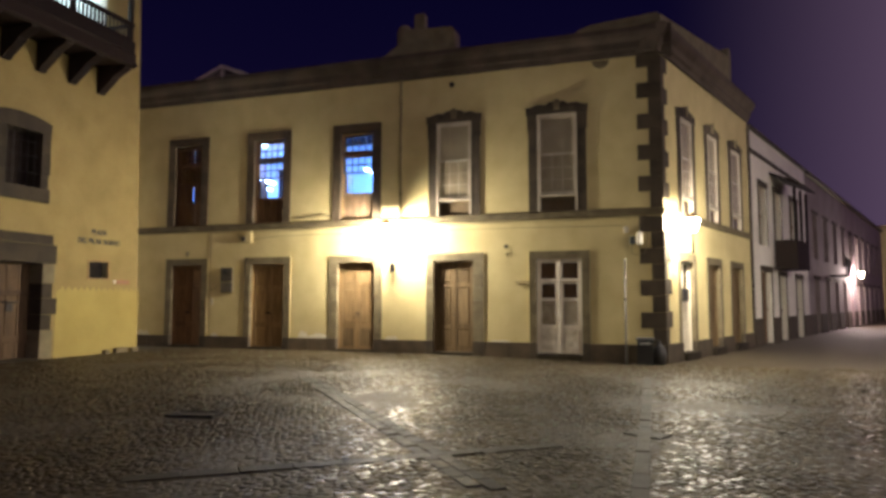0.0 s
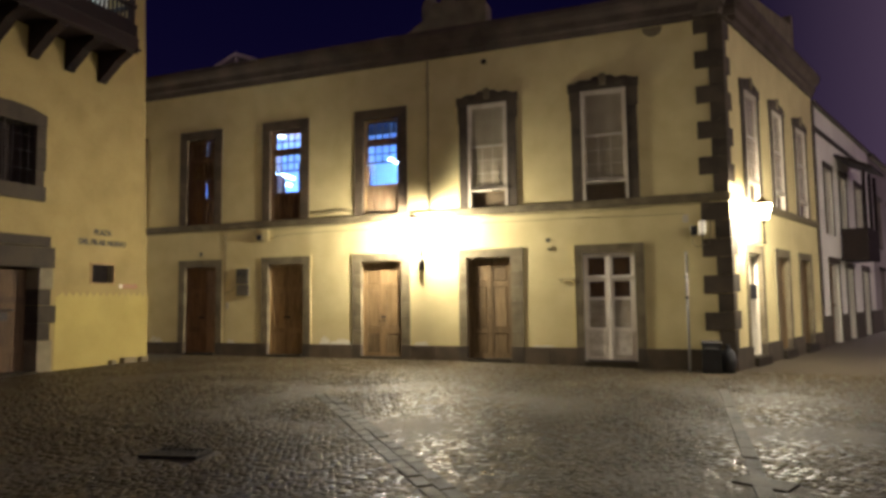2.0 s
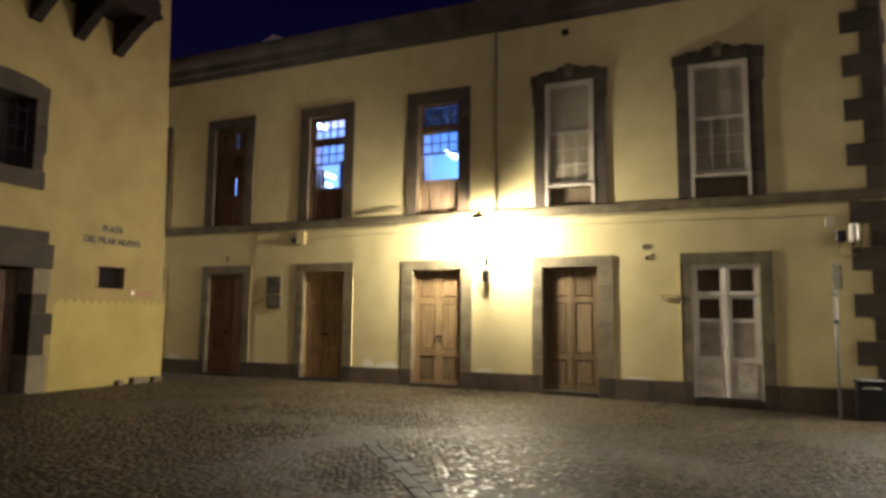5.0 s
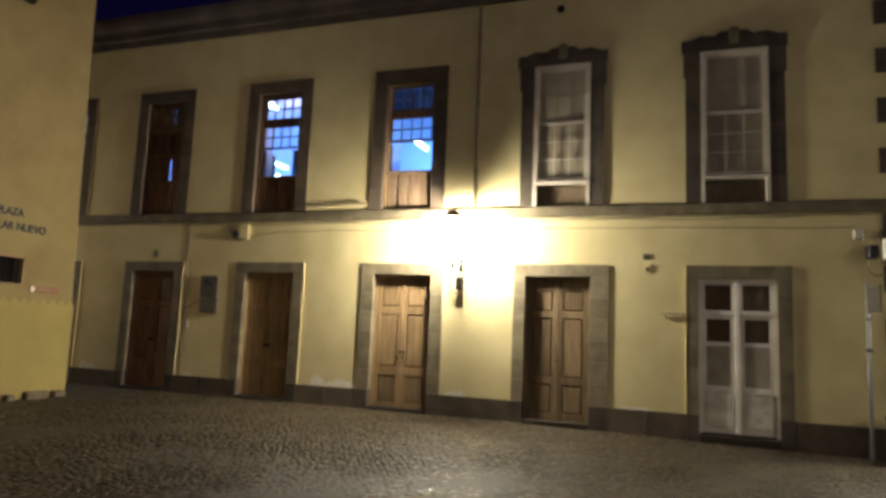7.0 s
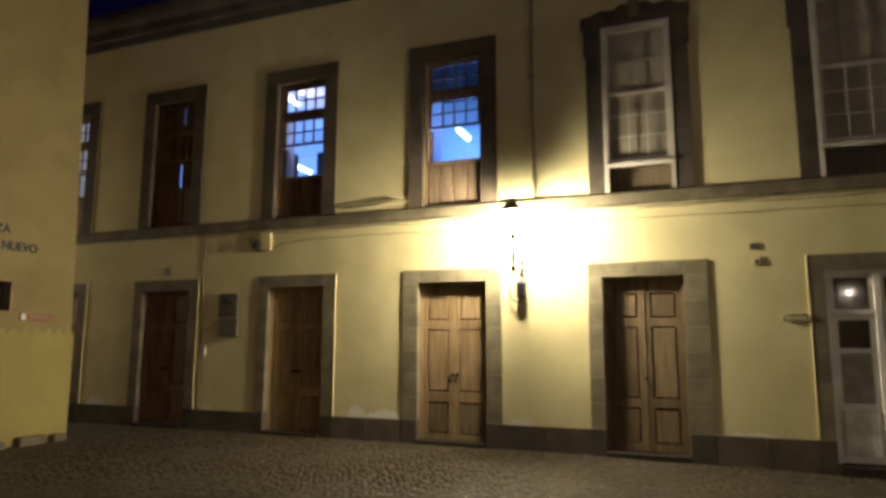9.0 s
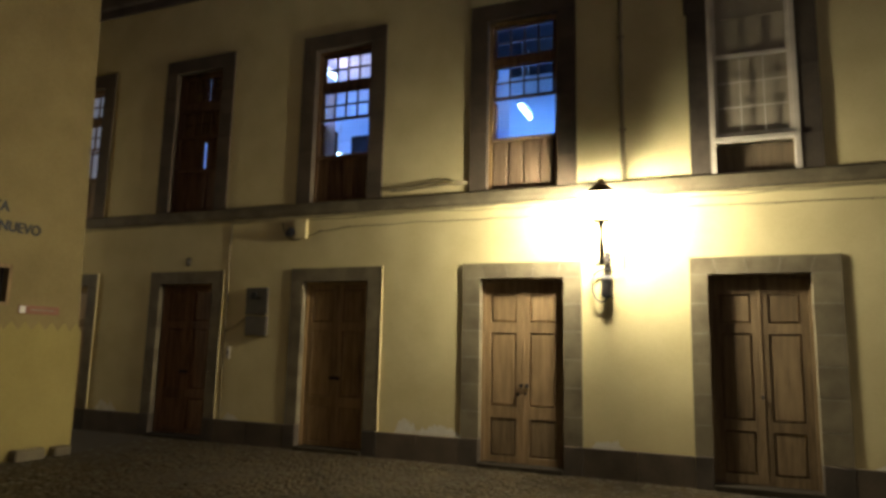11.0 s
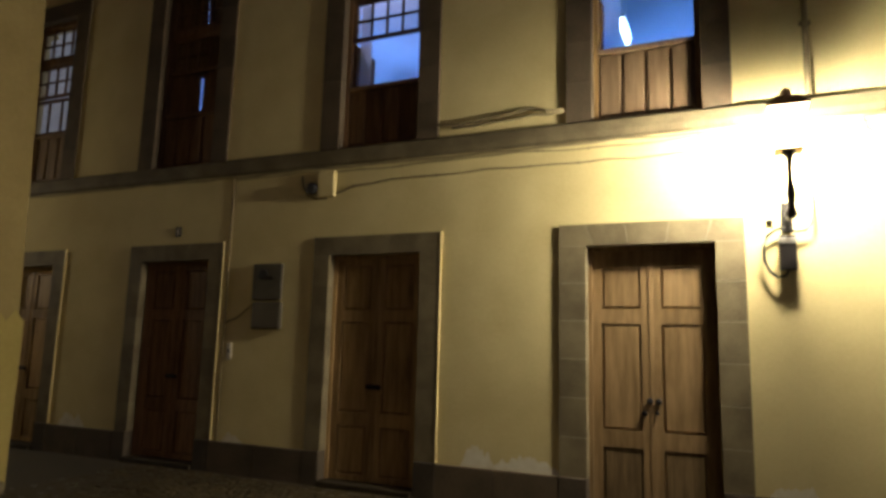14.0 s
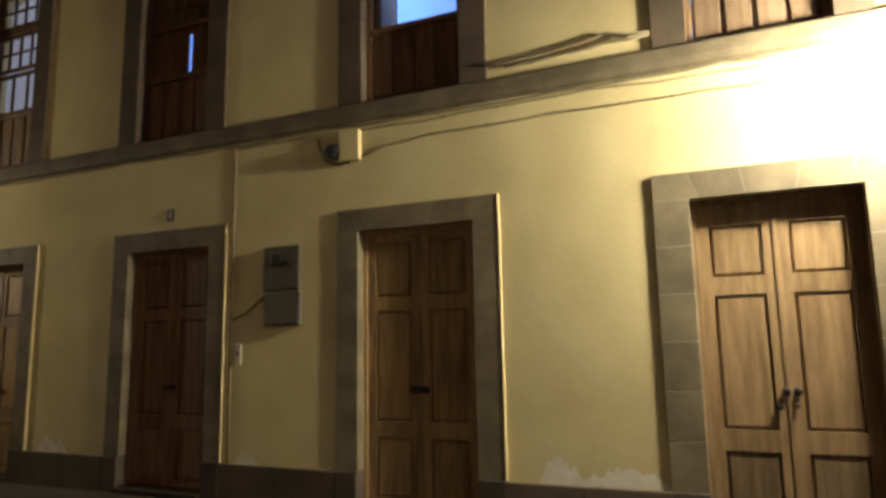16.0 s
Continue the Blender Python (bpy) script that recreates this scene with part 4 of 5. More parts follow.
structure("room_wall", boxed(-6.9, -6.75, 16.5, 21.75, 3.6, 6.7), ROOM)
structure("room_wall", boxed(-18.35, -18.2, 16.5, 21.75, 3.6, 6.7), ROOM)
structure("room_wall", boxed(-15.2, -15.1, 16.5, 21.6, 3.6, 6.7), ROOM)
structure("room_wall", boxed(-10.0, -9.9, 16.5, 21.6, 3.6, 6.7), ROOM)
structure("room_floor", boxed(-18.35, -6.75, 16.5, 21.75, 3.5, 3.6), WOOD_M)
structure("ceiling", boxed(-18.35, -9.95, 16.5, 21.75, 6.7, 6.8), ROOM)
structure("ceiling", boxed(-9.95, -6.75, 16.5, 21.75, 6.7, 6.8), WOOD_B, label="dark boarded wooden ceiling")
structure("dark_floor", prism([(-6.74, 16.52), (-0.2, 16.52), (2.9, 24.0), (2.9, 26.0), (-6.74, 26.0)], 3.5, 3.6, "z"), WOOD_D)
structure("ground_ceiling", boxed(-39.9, -6.76, 16.52, 26.0, 3.3, 3.45), WOOD_D)


def tube_lamp(x, y0, y1, z, power, colour=ROOM_BLUE):
    t = thing("ceiling_light", pose(x, (y0 + y1) / 2, z), "lit fluorescent tube light hanging from the ceiling", "ceiling light", group="fluorescent lights")
    h = (y1 - y0) / 2
    part("housing", boxed(-0.06, 0.06, -h - 0.03, h + 0.03, 0.03, 0.08, bevel=0.01), WHITE, t)
    part("tube", tube([(0, -h, 0), (0, h, 0)], 0.035, 12), TUBE, t)
    for s in (-0.6, 0.6):
        part("rod", tube([(0, h * s, 0.08), (0, h * s, 6.7 - z)], 0.008, 6), WHITE, t)
    lamp = bpy.data.lights.new("tube_light", "POINT")
    lamp.energy, lamp.color, lamp.shadow_soft_size = power, colour, 0.12
    ob = new("tube_light", lamp)
    ob.parent, ob.location = t, (0, 0, -0.2)


tube_lamp(-8.3, 17.45, 18.08, 5.5, 130)
tube_lamp(-13.1, 18.9, 19.9, 5.72, 115)
cup = thing("tall_cupboard", pose(-12.9, 20.3, 3.6), "tall dark cupboard standing in the lit room", "cupboard")
part("body", boxed(-0.28, 0.3, 0, 0.45, 0, 2.75, bevel=0.01), WOOD_B, cup)
part("door", boxed(-0.26, 0.005, -0.02, -0.001, 0.1, 2.7, bevel=0.004), WOOD_B, cup)
part("door", boxed(0.015, 0.28, -0.02, -0.001, 0.1, 2.7, bevel=0.004), WOOD_B, cup)
tube_lamp(-13.6, 20.2, 20.5, 5.6, 65)
tube_lamp(-13.3, 17.1, 17.9, 5.9, 60)
tube_lamp(-11.9, 17.0, 17.5, 6.5, 60, (0.5, 0.45, 0.75))
tube_lamp(-16.6, 18.3, 19.4, 5.9, 60, (0.6, 0.66, 1.0))

# ---- the house across the alley ----
LDOOR, LWIN = (10.02, 11.24, -0.2, 2.34), (10.14, 11.06, 4.24, 5.6)
GR = (12.64, 13.28, 1.97, 2.42)
LEFT_D, LEFT_W = LEFT @ pose(-0.18, 0, -0.06), LEFT @ pose(-0.18, 0, -0.15)
LEFT_G = LEFT @ pose(-0.2, 0, 0)
bm = pierced(-24, 14.24, -0.4, 13.0, 0, 0.6, [(LDOOR[0] - 0.33, LDOOR[1] - 0.03, -0.4, 2.43), (9.82, 11.02, 3.97, 5.57), (GR[0] - 0.2, GR[1] - 0.2, GR[2], GR[3])])
for q in bm.verts:
    if q.co.x > 14:
        q.co.x -= 0.035 * q.co.z
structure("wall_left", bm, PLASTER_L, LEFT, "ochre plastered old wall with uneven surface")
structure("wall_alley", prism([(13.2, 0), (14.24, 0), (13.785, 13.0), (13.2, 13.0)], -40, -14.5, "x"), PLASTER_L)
structure("left_inner_wall", boxed(-20.0, -19.8, -24, 13.6, 0, 13.0), WOOD_B)
structure("roof", boxed(-40, -13.7, -24, 14.24, 13.0, 13.15), GREYWALL, label="flat grey roof")
# painted dado with a scalloped upper edge
pts = [(11.5, -0.3), (14.236, -0.3)]
u = 14.236
while u > 11.7:
    pts += [(u, 1.62), (u - 0.03, 1.66), (u - 0.095, 1.74), (u - 0.16, 1.66)]
    u -= 0.19
pts += [(11.5, 1.62)]
structure("dado", prism(pts, -0.004, -0.0005, "y"), DADO, LEFT, "deeper yellow painted dado with a scalloped edge")
pts = [(-24, -0.3), (9.4, -0.3), (9.4, 1.62)]
u = 9.35
while u > 3:
    pts += [(u, 1.62), (u - 0.03, 1.66), (u - 0.095, 1.74), (u - 0.16, 1.66)]
    u -= 0.19
pts += [(2.5, 1.62), (-24, 1.62)]
structure("dado", prism(pts, -0.004, -0.0005, "y"), DADO, LEFT, "deeper yellow painted dado with a scalloped edge")
ld = thing("door_10", LEFT_D, "old brown plank door with a ring handle, recessed in a rough stone surround", "door", kind="structure")
for lo, hi, wl, wr in ((-0.2, 0.72, 0.40, 0.36), (0.72, 1.1, 0.3, 0.3), (1.1, 1.5, 0.34, 0.44), (1.5, 1.86, 0.3, 0.3), (1.86, 2.34, 0.42, 0.34)):
    light_stone = PALE if lo in (-0.2, 1.86) else STONE_L
    part("stone", boxed(LDOOR[0] - wl, LDOOR[0], -0.03, 0.6, lo, hi - 0.006, bevel=0.01), PALE if lo == 1.86 else STONE_L, ld)
    part("stone", boxed(LDOOR[1], LDOOR[1] + wr, -0.03, 0.6, lo, hi - 0.006, bevel=0.01), light_stone if wr < 0.4 and lo in (-0.2, 1.86) else STONE_L, ld)
part("lintel", boxed(9.6, 11.62, -0.035, 0.6, 2.34, 2.8, bevel=0.012), STONE_L, ld)
part("lintel", boxed(9.75, 11.5, -0.035, -0.001, 2.806, 3.04, bevel=0.012), STONE_L, ld)
for i in range(4):
    k = (LDOOR[1] - LDOOR[0]) / 4
    part("plank", boxed(LDOOR[0] + i * k + 0.003, LDOOR[0] + (i + 1) * k - 0.003, 0.37, 0.42, 0.03, 2.33, bevel=0.006), WOOD_P, ld)
for z in (0.45, 1.55):
    part("rail", boxed(LDOOR[0], LDOOR[1], 0.345, 0.369, z, z + 0.14, bevel=0.006), WOOD_P, ld)
part("lock_plate", boxed(10.62, 10.8, 0.33, 0.344, 1.18, 1.36, bevel=0.006), IRON, ld)
part("bolt", tube([(10.5, 0.33, 1.4), (10.95, 0.33, 1.4)], 0.016), IRON, ld)
part("threshold", boxed(10.03, 11.23, -0.12, 0.6, -0.3, 0.06, bevel=0.01), SLAB, ld)
lw = thing("window_10", LEFT_W, "small dark barred window in a rough stone surround", "window", kind="structure")
for lo, hi, wl, wr in ((4.24, 4.6, 0.34, 0.22), (4.6, 5.1, 0.28, 0.26), (5.1, 5.6, 0.24, 0.25)):
    part("stone", boxed(LWIN[0] - wl, LWIN[0], -0.03, 0.55, lo, hi - 0.005, bevel=0.01), STONE_L, lw)
    part("stone", boxed(LWIN[1], LWIN[1] + wr, -0.03, 0.55, lo, hi - 0.005, bevel=0.01), STONE_L, lw)
part("lintel", prism([(9.88, 5.6), (11.31, 5.6), (11.31, 5.86), (10.95, 5.96), (10.5, 6.0), (10.1, 5.98), (9.88, 5.92)], -0.03, 0.55, "y"), STONE_L, lw)
part("window_sill", boxed(9.92, 11.3, -0.08, 0.55, 3.9, 4.235, bevel=0.015), STONE_L, lw)
for i in range(5):
    x = LWIN[0] + 0.09 + i * 0.185
    part("bar", tube([(x, 0.1, 4.25), (x, 0.1, 5.59)], 0.012), IRON, lw)
for z in (4.6, 5.0, 5.35):
    part("bar", tube([(LWIN[0], 0.09, z), (LWIN[1], 0.09, z)], 0.01), IRON, lw)
part("shutter", boxed(LWIN[0], LWIN[1], 0.42, 0.46, 4.24, 5.6), WOOD_B, lw, "dark wooden shutter")
gr = thing("wall_grille", LEFT_G, "small iron barred vent window with a brown frame", "grille")
part("frame", prism([(12.6, 1.93), (13.32, 1.93), (13.32, 2.46), (12.6, 2.46), (12.6, 1.94), (12.645, 1.975), (12.645, 2.415), (13.275, 2.415), (13.275, 1.975), (12.645, 1.974)], -0.02, 0.02, "y"), WOOD_M, gr)
for i in range(8):
    x = 12.70 + i * 0.075
    part("bar", tube([(x, 0.04, 1.97), (x, 0.04, 2.42)], 0.012), IRON, gr)
part("backing", boxed(12.6, 13.32, 0.2, 0.24, 1.9, 2.5), WOOD_B, gr)
pn = thing("name_plate", LEFT_G, "long terracotta wall plate with a white square", "plate")
npl = part("plate", boxed(13.46, 14.04, -0.018, -0.001, 1.84, 1.95, bevel=0.003), TERRA, pn)
part("white_square", boxed(13.47, 13.55, -0.021, -0.018, 1.85, 1.94), WHITE, npl)
part("writing_bar", boxed(13.62, 13.96, -0.0205, -0.018, 1.887, 1.903), MORTAR, npl)


def lettering(parent, text, u, z, size, width):
    c = bpy.data.curves.new("letters", "FONT")
    c.body, c.size, c.extrude, c.align_x = text, size, 0.008, "CENTER"
    c.offset = 0.004
    ob = new("letters", c)
    c.materials.append(BLACK)
    ob.parent = parent
    bpy.context.view_layer.update()
    k = width / max(ob.dimensions.x, 0.01)
    ob.matrix_basis = pose(u, -0.009, z, 90, 0, 0) @ Matrix.Diagonal((k, 1, 1, 1))


sn = thing("street_name", LEFT @ pose(-0.2, 0, -0.06), "black raised letters naming the square on the wall", "sign")
lettering(sn, "PLAZA", 12.93, 3.20, 0.19, 0.5)
lettering(sn, "DEL PILAR NUEVO", 12.95, 2.95, 0.19, 1.38)
for u, w, h in ((13.05, 0.16, 0.09), (13.55, 0.42, 0.12), (14.02, 0.24, 0.1)):
    ks = thing("kerb_stone", LEFT @ pose(u, 0, 0), "rough grey stone at the foot of the wall", "stone", group="stones at the wall foot")
    part("block", boxed(-w / 2, w / 2, -0.16, -0.006, -0.08, h - 0.03, bevel=0.02), STONE, ks)

# ---- wooden balcony ----
bl = thing("balcony", LEFT @ pose(-0.24, 0, -0.06), "dark wooden balcony on heavy brackets, railed with balusters, lit white inside", "balcony")
B0, B1, BD = 2.0, 12.92, 0.95
for i in range(12):
    u = 12.79 - 0.915 * i
    part("bracket", prism([(-0.001, 7.0), (-0.09, 7.0), (-0.13, 7.07), (-0.5, 7.36), (-0.56, 7.43), (-BD + 0.03, 7.62), (-BD + 0.03, 7.70), (-0.001, 7.70)], u - 0.11, u + 0.11, "x"), WOOD_B, bl)
part("floor", boxed(B0, B1, -BD, -0.001, 7.702, 7.78), WOOD_B, bl)
part("fascia", prism([(-BD - 0.02, 7.70), (-BD, 7.66), (-BD - 0.05, 7.72), (-BD - 0.05, 8.0), (-BD - 0.07, 8.04), (-BD, 8.05)], B0, B1 + 0.06, "x"), WOOD_B, bl)
part("upper_fascia", boxed(B0, B1 + 0.04, -BD - 0.035, -BD + 0.01, 8.051, 8.38, bevel=0.01), WOOD_B, bl)
part("end_board", boxed(B1, B1 + 0.05, -BD + 0.011, -0.001, 7.72, 8.38), WOOD_B, bl)
part("corner_finial", prism([(B1 - 0.02, 7.66), (B1 + 0.12, 7.74), (B1 + 0.05, 7.8), (B1 - 0.02, 7.8)], -BD - 0.09, -BD + 0.05, "y"), WOOD_B, bl)
for u in [B1 - 0.06 - 1.83 * i for i in range(6)]:
    part("post", boxed(u - 0.06, u + 0.06, -BD + 0.011, -BD + 0.131, 7.78, 10.08, bevel=0.01), WOOD_B, bl)
part("handrail", boxed(B0, B1 + 0.02, -BD - 0.02, -BD + 0.1, 8.8, 8.9, bevel=0.01), WOOD_B, bl)
part("end_handrail", boxed(B1 - 0.07, B1 + 0.02, -BD + 0.11, -0.02, 8.8, 8.9, bevel=0.01), WOOD_B, bl)
part("mid_rail", boxed(B0, B1, -BD + 0.02, -BD + 0.07, 8.4, 8.46), WOOD_B, bl)
for i in range(90):
    u = B1 - 0.18 - i * 0.12
    if u > B0:
        part("baluster", boxed(u - 0.022, u + 0.022, -BD + 0.025, -BD + 0.065, 8.46, 8.8), WOOD_B, bl)
part("roof", prism([(-0.02, 10.6), (-BD - 0.3, 10.16), (-BD - 0.3, 10.24), (-0.02, 10.7)], B0, B1 + 0.2, "x"), WOOD_B, bl)
part("wall_plate", boxed(B0, B1, -BD - 0.01, -BD + 0.12, 10.081, 10.17), WOOD_B, bl)
for i in range(26):
    u = B1 - 0.16 - i * 0.42
    part("rafter", prism([(-0.02, 10.5), (-BD - 0.28, 10.06), (-BD - 0.28, 10.15), (-0.02, 10.59)], u - 0.05, u + 0.05, "x"), RAFTER, bl, "pale wooden rafter under the balcony roof")
structure("gallery_wall", boxed(B0, B1 - 0.03, -0.014, -0.003, 7.72, 10.5), WHITEWASH, LEFT @ pose(-0.24, 0, -0.06), "white plaster at the back of the balcony")
bll = thing("balcony_light", LEFT @ pose(11.6, -0.6, 9.85), "cool white light hanging under the balcony roof", "lamp")
part("housing", boxed(-0.4, 0.4, -0.06, 0.06, 0.05, 0.1, bevel=0.01), WHITE, bll)
part("tube", tube([(-0.36, 0, 0.02), (0.36, 0, 0.02)], 0.02, 10), glow("balcony_tube", (0.75, 0.95, 1.0), 8.0), bll)
part("rod", tube([(0, 0, 0.1), (0, 0, 0.4)], 0.01, 6), WHITE, bll)
lamp = bpy.data.lights.new("balcony_lamp", "AREA")
lamp.shape, lamp.size, lamp.size_y, lamp.energy, lamp.color = "RECTANGLE", 0.8, 0.12, 45, (0.62, 0.9, 1.0)
ob = new("balcony_lamp", lamp)
ob.parent = bll
ob.matrix_basis = look((0, 0.0, -0.03), (-0.5, 1.0, -0.35))

# ---- the street to the side: white house, grey row ----
WHITE_HOLES = [(9.68, 11.1, -0.4, 2.5), (12.45, 13.6, -0.4, 2.4), (15.6, 16.85, -0.4, 2.4), (9.62, 10.7, 3.45, 5.65), (12.0, 13.1, 3.55, 5.7), (14.9, 16.3, 3.55, 5.7)]
structure("wall_white", pierced(SEND + 0.02, 18.4, -0.4, 7.5, 0, 0.5, WHITE_HOLES), HOUSE_W, SIDE, "white plastered house front")
structure("wall_white_back", boxed(SEND + 0.02, 18.4, 0.9, 1.0, -0.4, 7.4), WOOD_B, SIDE)
structure("trim", boxed(SEND + 0.02, 18.4, -0.05, -0.001, 6.66, 6.82), STONE_D, SIDE, "dark string course")
structure("trim", boxed(SEND + 0.02, 18.4, -0.12, 0.5, 7.5, 7.62, bevel=0.02), CORNICE, SIDE, "dark eaves")
structure("trim", boxed(SEND - 0.12, SEND + 0.14, -0.05, -0.001, 0.34, 7.5), STONE_D, SIDE, "dark stone strip between two houses")
for a, b in ((SEND + 0.14, 9.53), (11.25, 12.3), (13.75, 15.45), (17.0, 18.4)):
    structure("plinth", boxed(a, b, -0.04, -0.001, -0.3, 0.8), STONE_D, SIDE, "dark painted dado")
for i, (a, b, lo, hi) in enumerate(WHITE_HOLES):
    w = thing(("door_%d" if lo < 1 else "window_%d") % (11 + i), SIDE, "dark wooden %s with a stone surround in the white house" % ("door" if lo < 1 else "window"), "door" if lo < 1 else "window", kind="structure")
    part("leaf", boxed(a, b, 0.2, 0.25, lo, hi), WOOD_D, w)
    part("rail", boxed(a, b, 0.16, 0.199, (lo + hi) / 2, (lo + hi) / 2 + 0.1), WOOD_D, w)
    part("stile", boxed((a + b) / 2 - 0.04, (a + b) / 2 + 0.04, 0.16, 0.198, lo, hi), WOOD_D, w)
    for x0, x1 in ((a - 0.14, a), (b, b + 0.14)):
        part("jamb", boxed(x0, x1, -0.03, -0.001, lo, hi), STONE_D, w)
    part("lintel", boxed(a - 0.18, b + 0.18, -0.05, -0.001, hi, hi + 0.2), STONE_D, w)
bw = thing("balcony", SIDE, "dark wooden balcony with boarded front on the white house", "balcony")
part("boarded_front", boxed(11.6, 13.9, -0.85, -0.81, 2.65, 3.75), WOOD_B, bw)
for u in (11.6, 13.86):
    part("side_board", boxed(u, u + 0.04, -0.81, -0.06, 2.65, 3.75), WOOD_B, bw)
part("floor", boxed(11.64, 13.86, -0.81, -0.001, 2.65, 2.75), WOOD_B, bw)
for u in (11.65, 12.75, 13.85):
    part("post", boxed(u - 0.05, u + 0.05, -0.85, -0.75, 3.75, 5.75), WOOD_B, bw)
part("roof", prism([(0.0, 6.3), (-1.1, 5.75), (-1.1, 5.85), (0.0, 6.4)], 11.4, 14.1, "x"), WOOD_B, bw)
far_holes = [(u, u + 1.2, -0.4, 2.5) for u in range(20, 48, 3)] + [(u, u + 1.2, 3.5, 5.7) for u in range(20, 48, 3)]
structure("wall_far", pierced(18.42, 52, -0.4, 7.4, 0, 0.5, far_holes), GREYWALL, SIDE, "grey plastered row of houses along the street")
structure("wall_far_back", boxed(18.42, 52, 0.9, 1.0, -0.4, 7.3), WOOD_B, SIDE)
structure("trim", boxed(18.42, 52, -0.2, 0.5, 7.4, 7.55, bevel=0.02), CORNICE, SIDE, "dark eaves")
structure("plinth", pierced(18.42, 52, -0.4, 0.8, -0.04, -0.001, [(h[0] - 0.01, h[1] + 0.01, -0.4, 0.8) for h in far_holes[:10]]), STONE_D, SIDE, "dark painted dado")
for i, (a, b, lo, hi) in enumerate(far_holes):
    w = thing(("door_%d" if lo < 1 else "window_%d") % (20 + i), SIDE, "dark wooden %s in the grey row" % ("door" if lo < 1 else "window"), "door" if lo < 1 else "window", kind="structure")
    part("leaf", boxed(a, b, 0.18, 0.22, lo, hi), WOOD_D, w)
    part("lintel", boxed(a - 0.14, b + 0.14, -0.04, -0.001, hi, hi + 0.18), STONE_D, w)
bf = thing("balcony", SIDE, "small dark wooden balcony on the grey row", "balcony")
part("boarded_front", boxed(24.4, 26.2, -0.8, -0.75, 2.75, 3.75), WOOD_B, bf)
part("floor", boxed(24.4, 26.2, -0.75, -0.001, 2.75, 2.83), WOOD_B, bf)

# ---- plain walls that close the square behind the walker, carrying added fill lanterns ----
structure("wall_right", boxed(12, 12.5, -24, 14, 0, 9), WHITEWASH)
structure("wall_right", boxed(12.5, 30, 13.5, 14, 0, 9), WHITEWASH)
structure("wall_rear", boxed(-14.5, 12.5, -24.5, -24, 0, 9), WHITEWASH)
structure("wall_street_end", boxed(8, 40, 64, 64.5, -0.3, 8), PLASTER)
# unseen fill lanterns, added to brighten the fronts and the ground
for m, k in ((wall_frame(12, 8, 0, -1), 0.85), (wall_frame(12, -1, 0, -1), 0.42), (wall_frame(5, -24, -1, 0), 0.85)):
    lantern(m @ pose(0, 0, 1.6), FILL_POWER * k, "unseen added fill lantern under a wide metal hood, lit", box_below=False, hooded=True)
# one more added fill lantern, out of view, for the side street
lantern(wall_frame(13.5, 14, -1, 0) @ pose(0, 0, 2.2), FILL_POWER * 3.2, "unseen added fill lantern under a wide metal hood, lit", box_below=False, hooded=True)

# ---- things in the square ----
pole = thing("sign_pole", pose(-0.42, 15.5, ground_z(-0.42)), "thin pale metal sign post near the corner", "sign post")
part("post", tube([(0, 0, 0), (0, 0, 1.2), (0.01, 0, 2.56)], 0.028, 10), ZINC, pole)
part("sign_plate", box(bmesh.new(), -0.008, 0.008, -0.5, -0.03, 2.1, 2.48, pose(0, 0, 0, 0, 0, 4.5)), GREYBOX, pole, "small grey sign plate seen edge on")
part("clamp", boxed(-0.04, 0.04, -0.04, 0.04, 1.55, 1.6), BLACK, pole)
part("clamp", boxed(-0.04, 0.04, -0.04, 0.04, 2.0, 2.04), ZINC, pole)
cam_t = thing("wall_spotlight", at_front(-0.3, 0, 2.78), "pale cylindrical floodlight and black box with looping cable", "floodlight")
part("black_box", boxed(0.0, 0.14, -0.2, 0, 0.02, 0.22, bevel=0.015), BLACK, cam_t)
fla = part("arm", tube([(0.24, 0, -0.02), (0.24, -0.15, -0.04), (0.24, -0.24, 0.02)], 0.02), IRON, cam_t)
part("head", turned([(0.07, 0.0), (0.075, 0.05), (0.075, 0.28), (0.06, 0.31)], 14, (0.24, -0.25, 0.0)), WHITE, fla)
part("loop_cable", tube([(0.05, -0.05, 0.02), (0.03, -0.06, -0.16), (0.12, -0.06, -0.24), (0.26, -0.05, -0.2), (0.36, -0.03, -0.18), (0.42, -0.02, 0.2), (0.42, -0.02, 0.7)], 0.012), CABLE, cam_t)
jc = thing("junction_box", at_front(-0.45, 0, 3.1), "small pale cable box under the string course", "junction box")
part("body", boxed(0, 0.12, -0.07, 0, 0, 0.16, bevel=0.008), BEIGE, jc)
bin1 = thing("litter_bin", pose(0.02, 15.62, ground_z(0.02)), "black litter bin standing against the corner", "bin")
bbd = part("body", prism([(-0.19, -0.16), (0.19, -0.16), (0.19, 0.16), (-0.19, 0.16)], 0.0, 0.58, "z"), BLACK, bin1)
part("lid", boxed(-0.21, 0.21, -0.18, 0.18, 0.581, 0.66, bevel=0.03), BLACK, bin1)
part("handle", tube([(-0.12, -0.19, 0.5), (-0.1, -0.23, 0.52), (0.1, -0.23, 0.52), (0.12, -0.19, 0.5)], 0.012), ZINC, bbd)
bin2 = thing("rubbish_sack", pose(0.34, 15.68, ground_z(0.34)), "dark full rubbish sack leaning on the plinth", "sack")
bm = turned([(0.11, 0), (0.16, 0.06), (0.17, 0.25), (0.13, 0.42), (0.05, 0.5), (0.03, 0.53), (0.06, 0.58)], 18)
for q in bm.verts:
    q.co += 0.03 * Vector((noise.noise(q.co * 7), noise.noise(q.co * 7 + Vector((5, 0, 0))), 0))
part("sack", bm, BLACK, bin2)
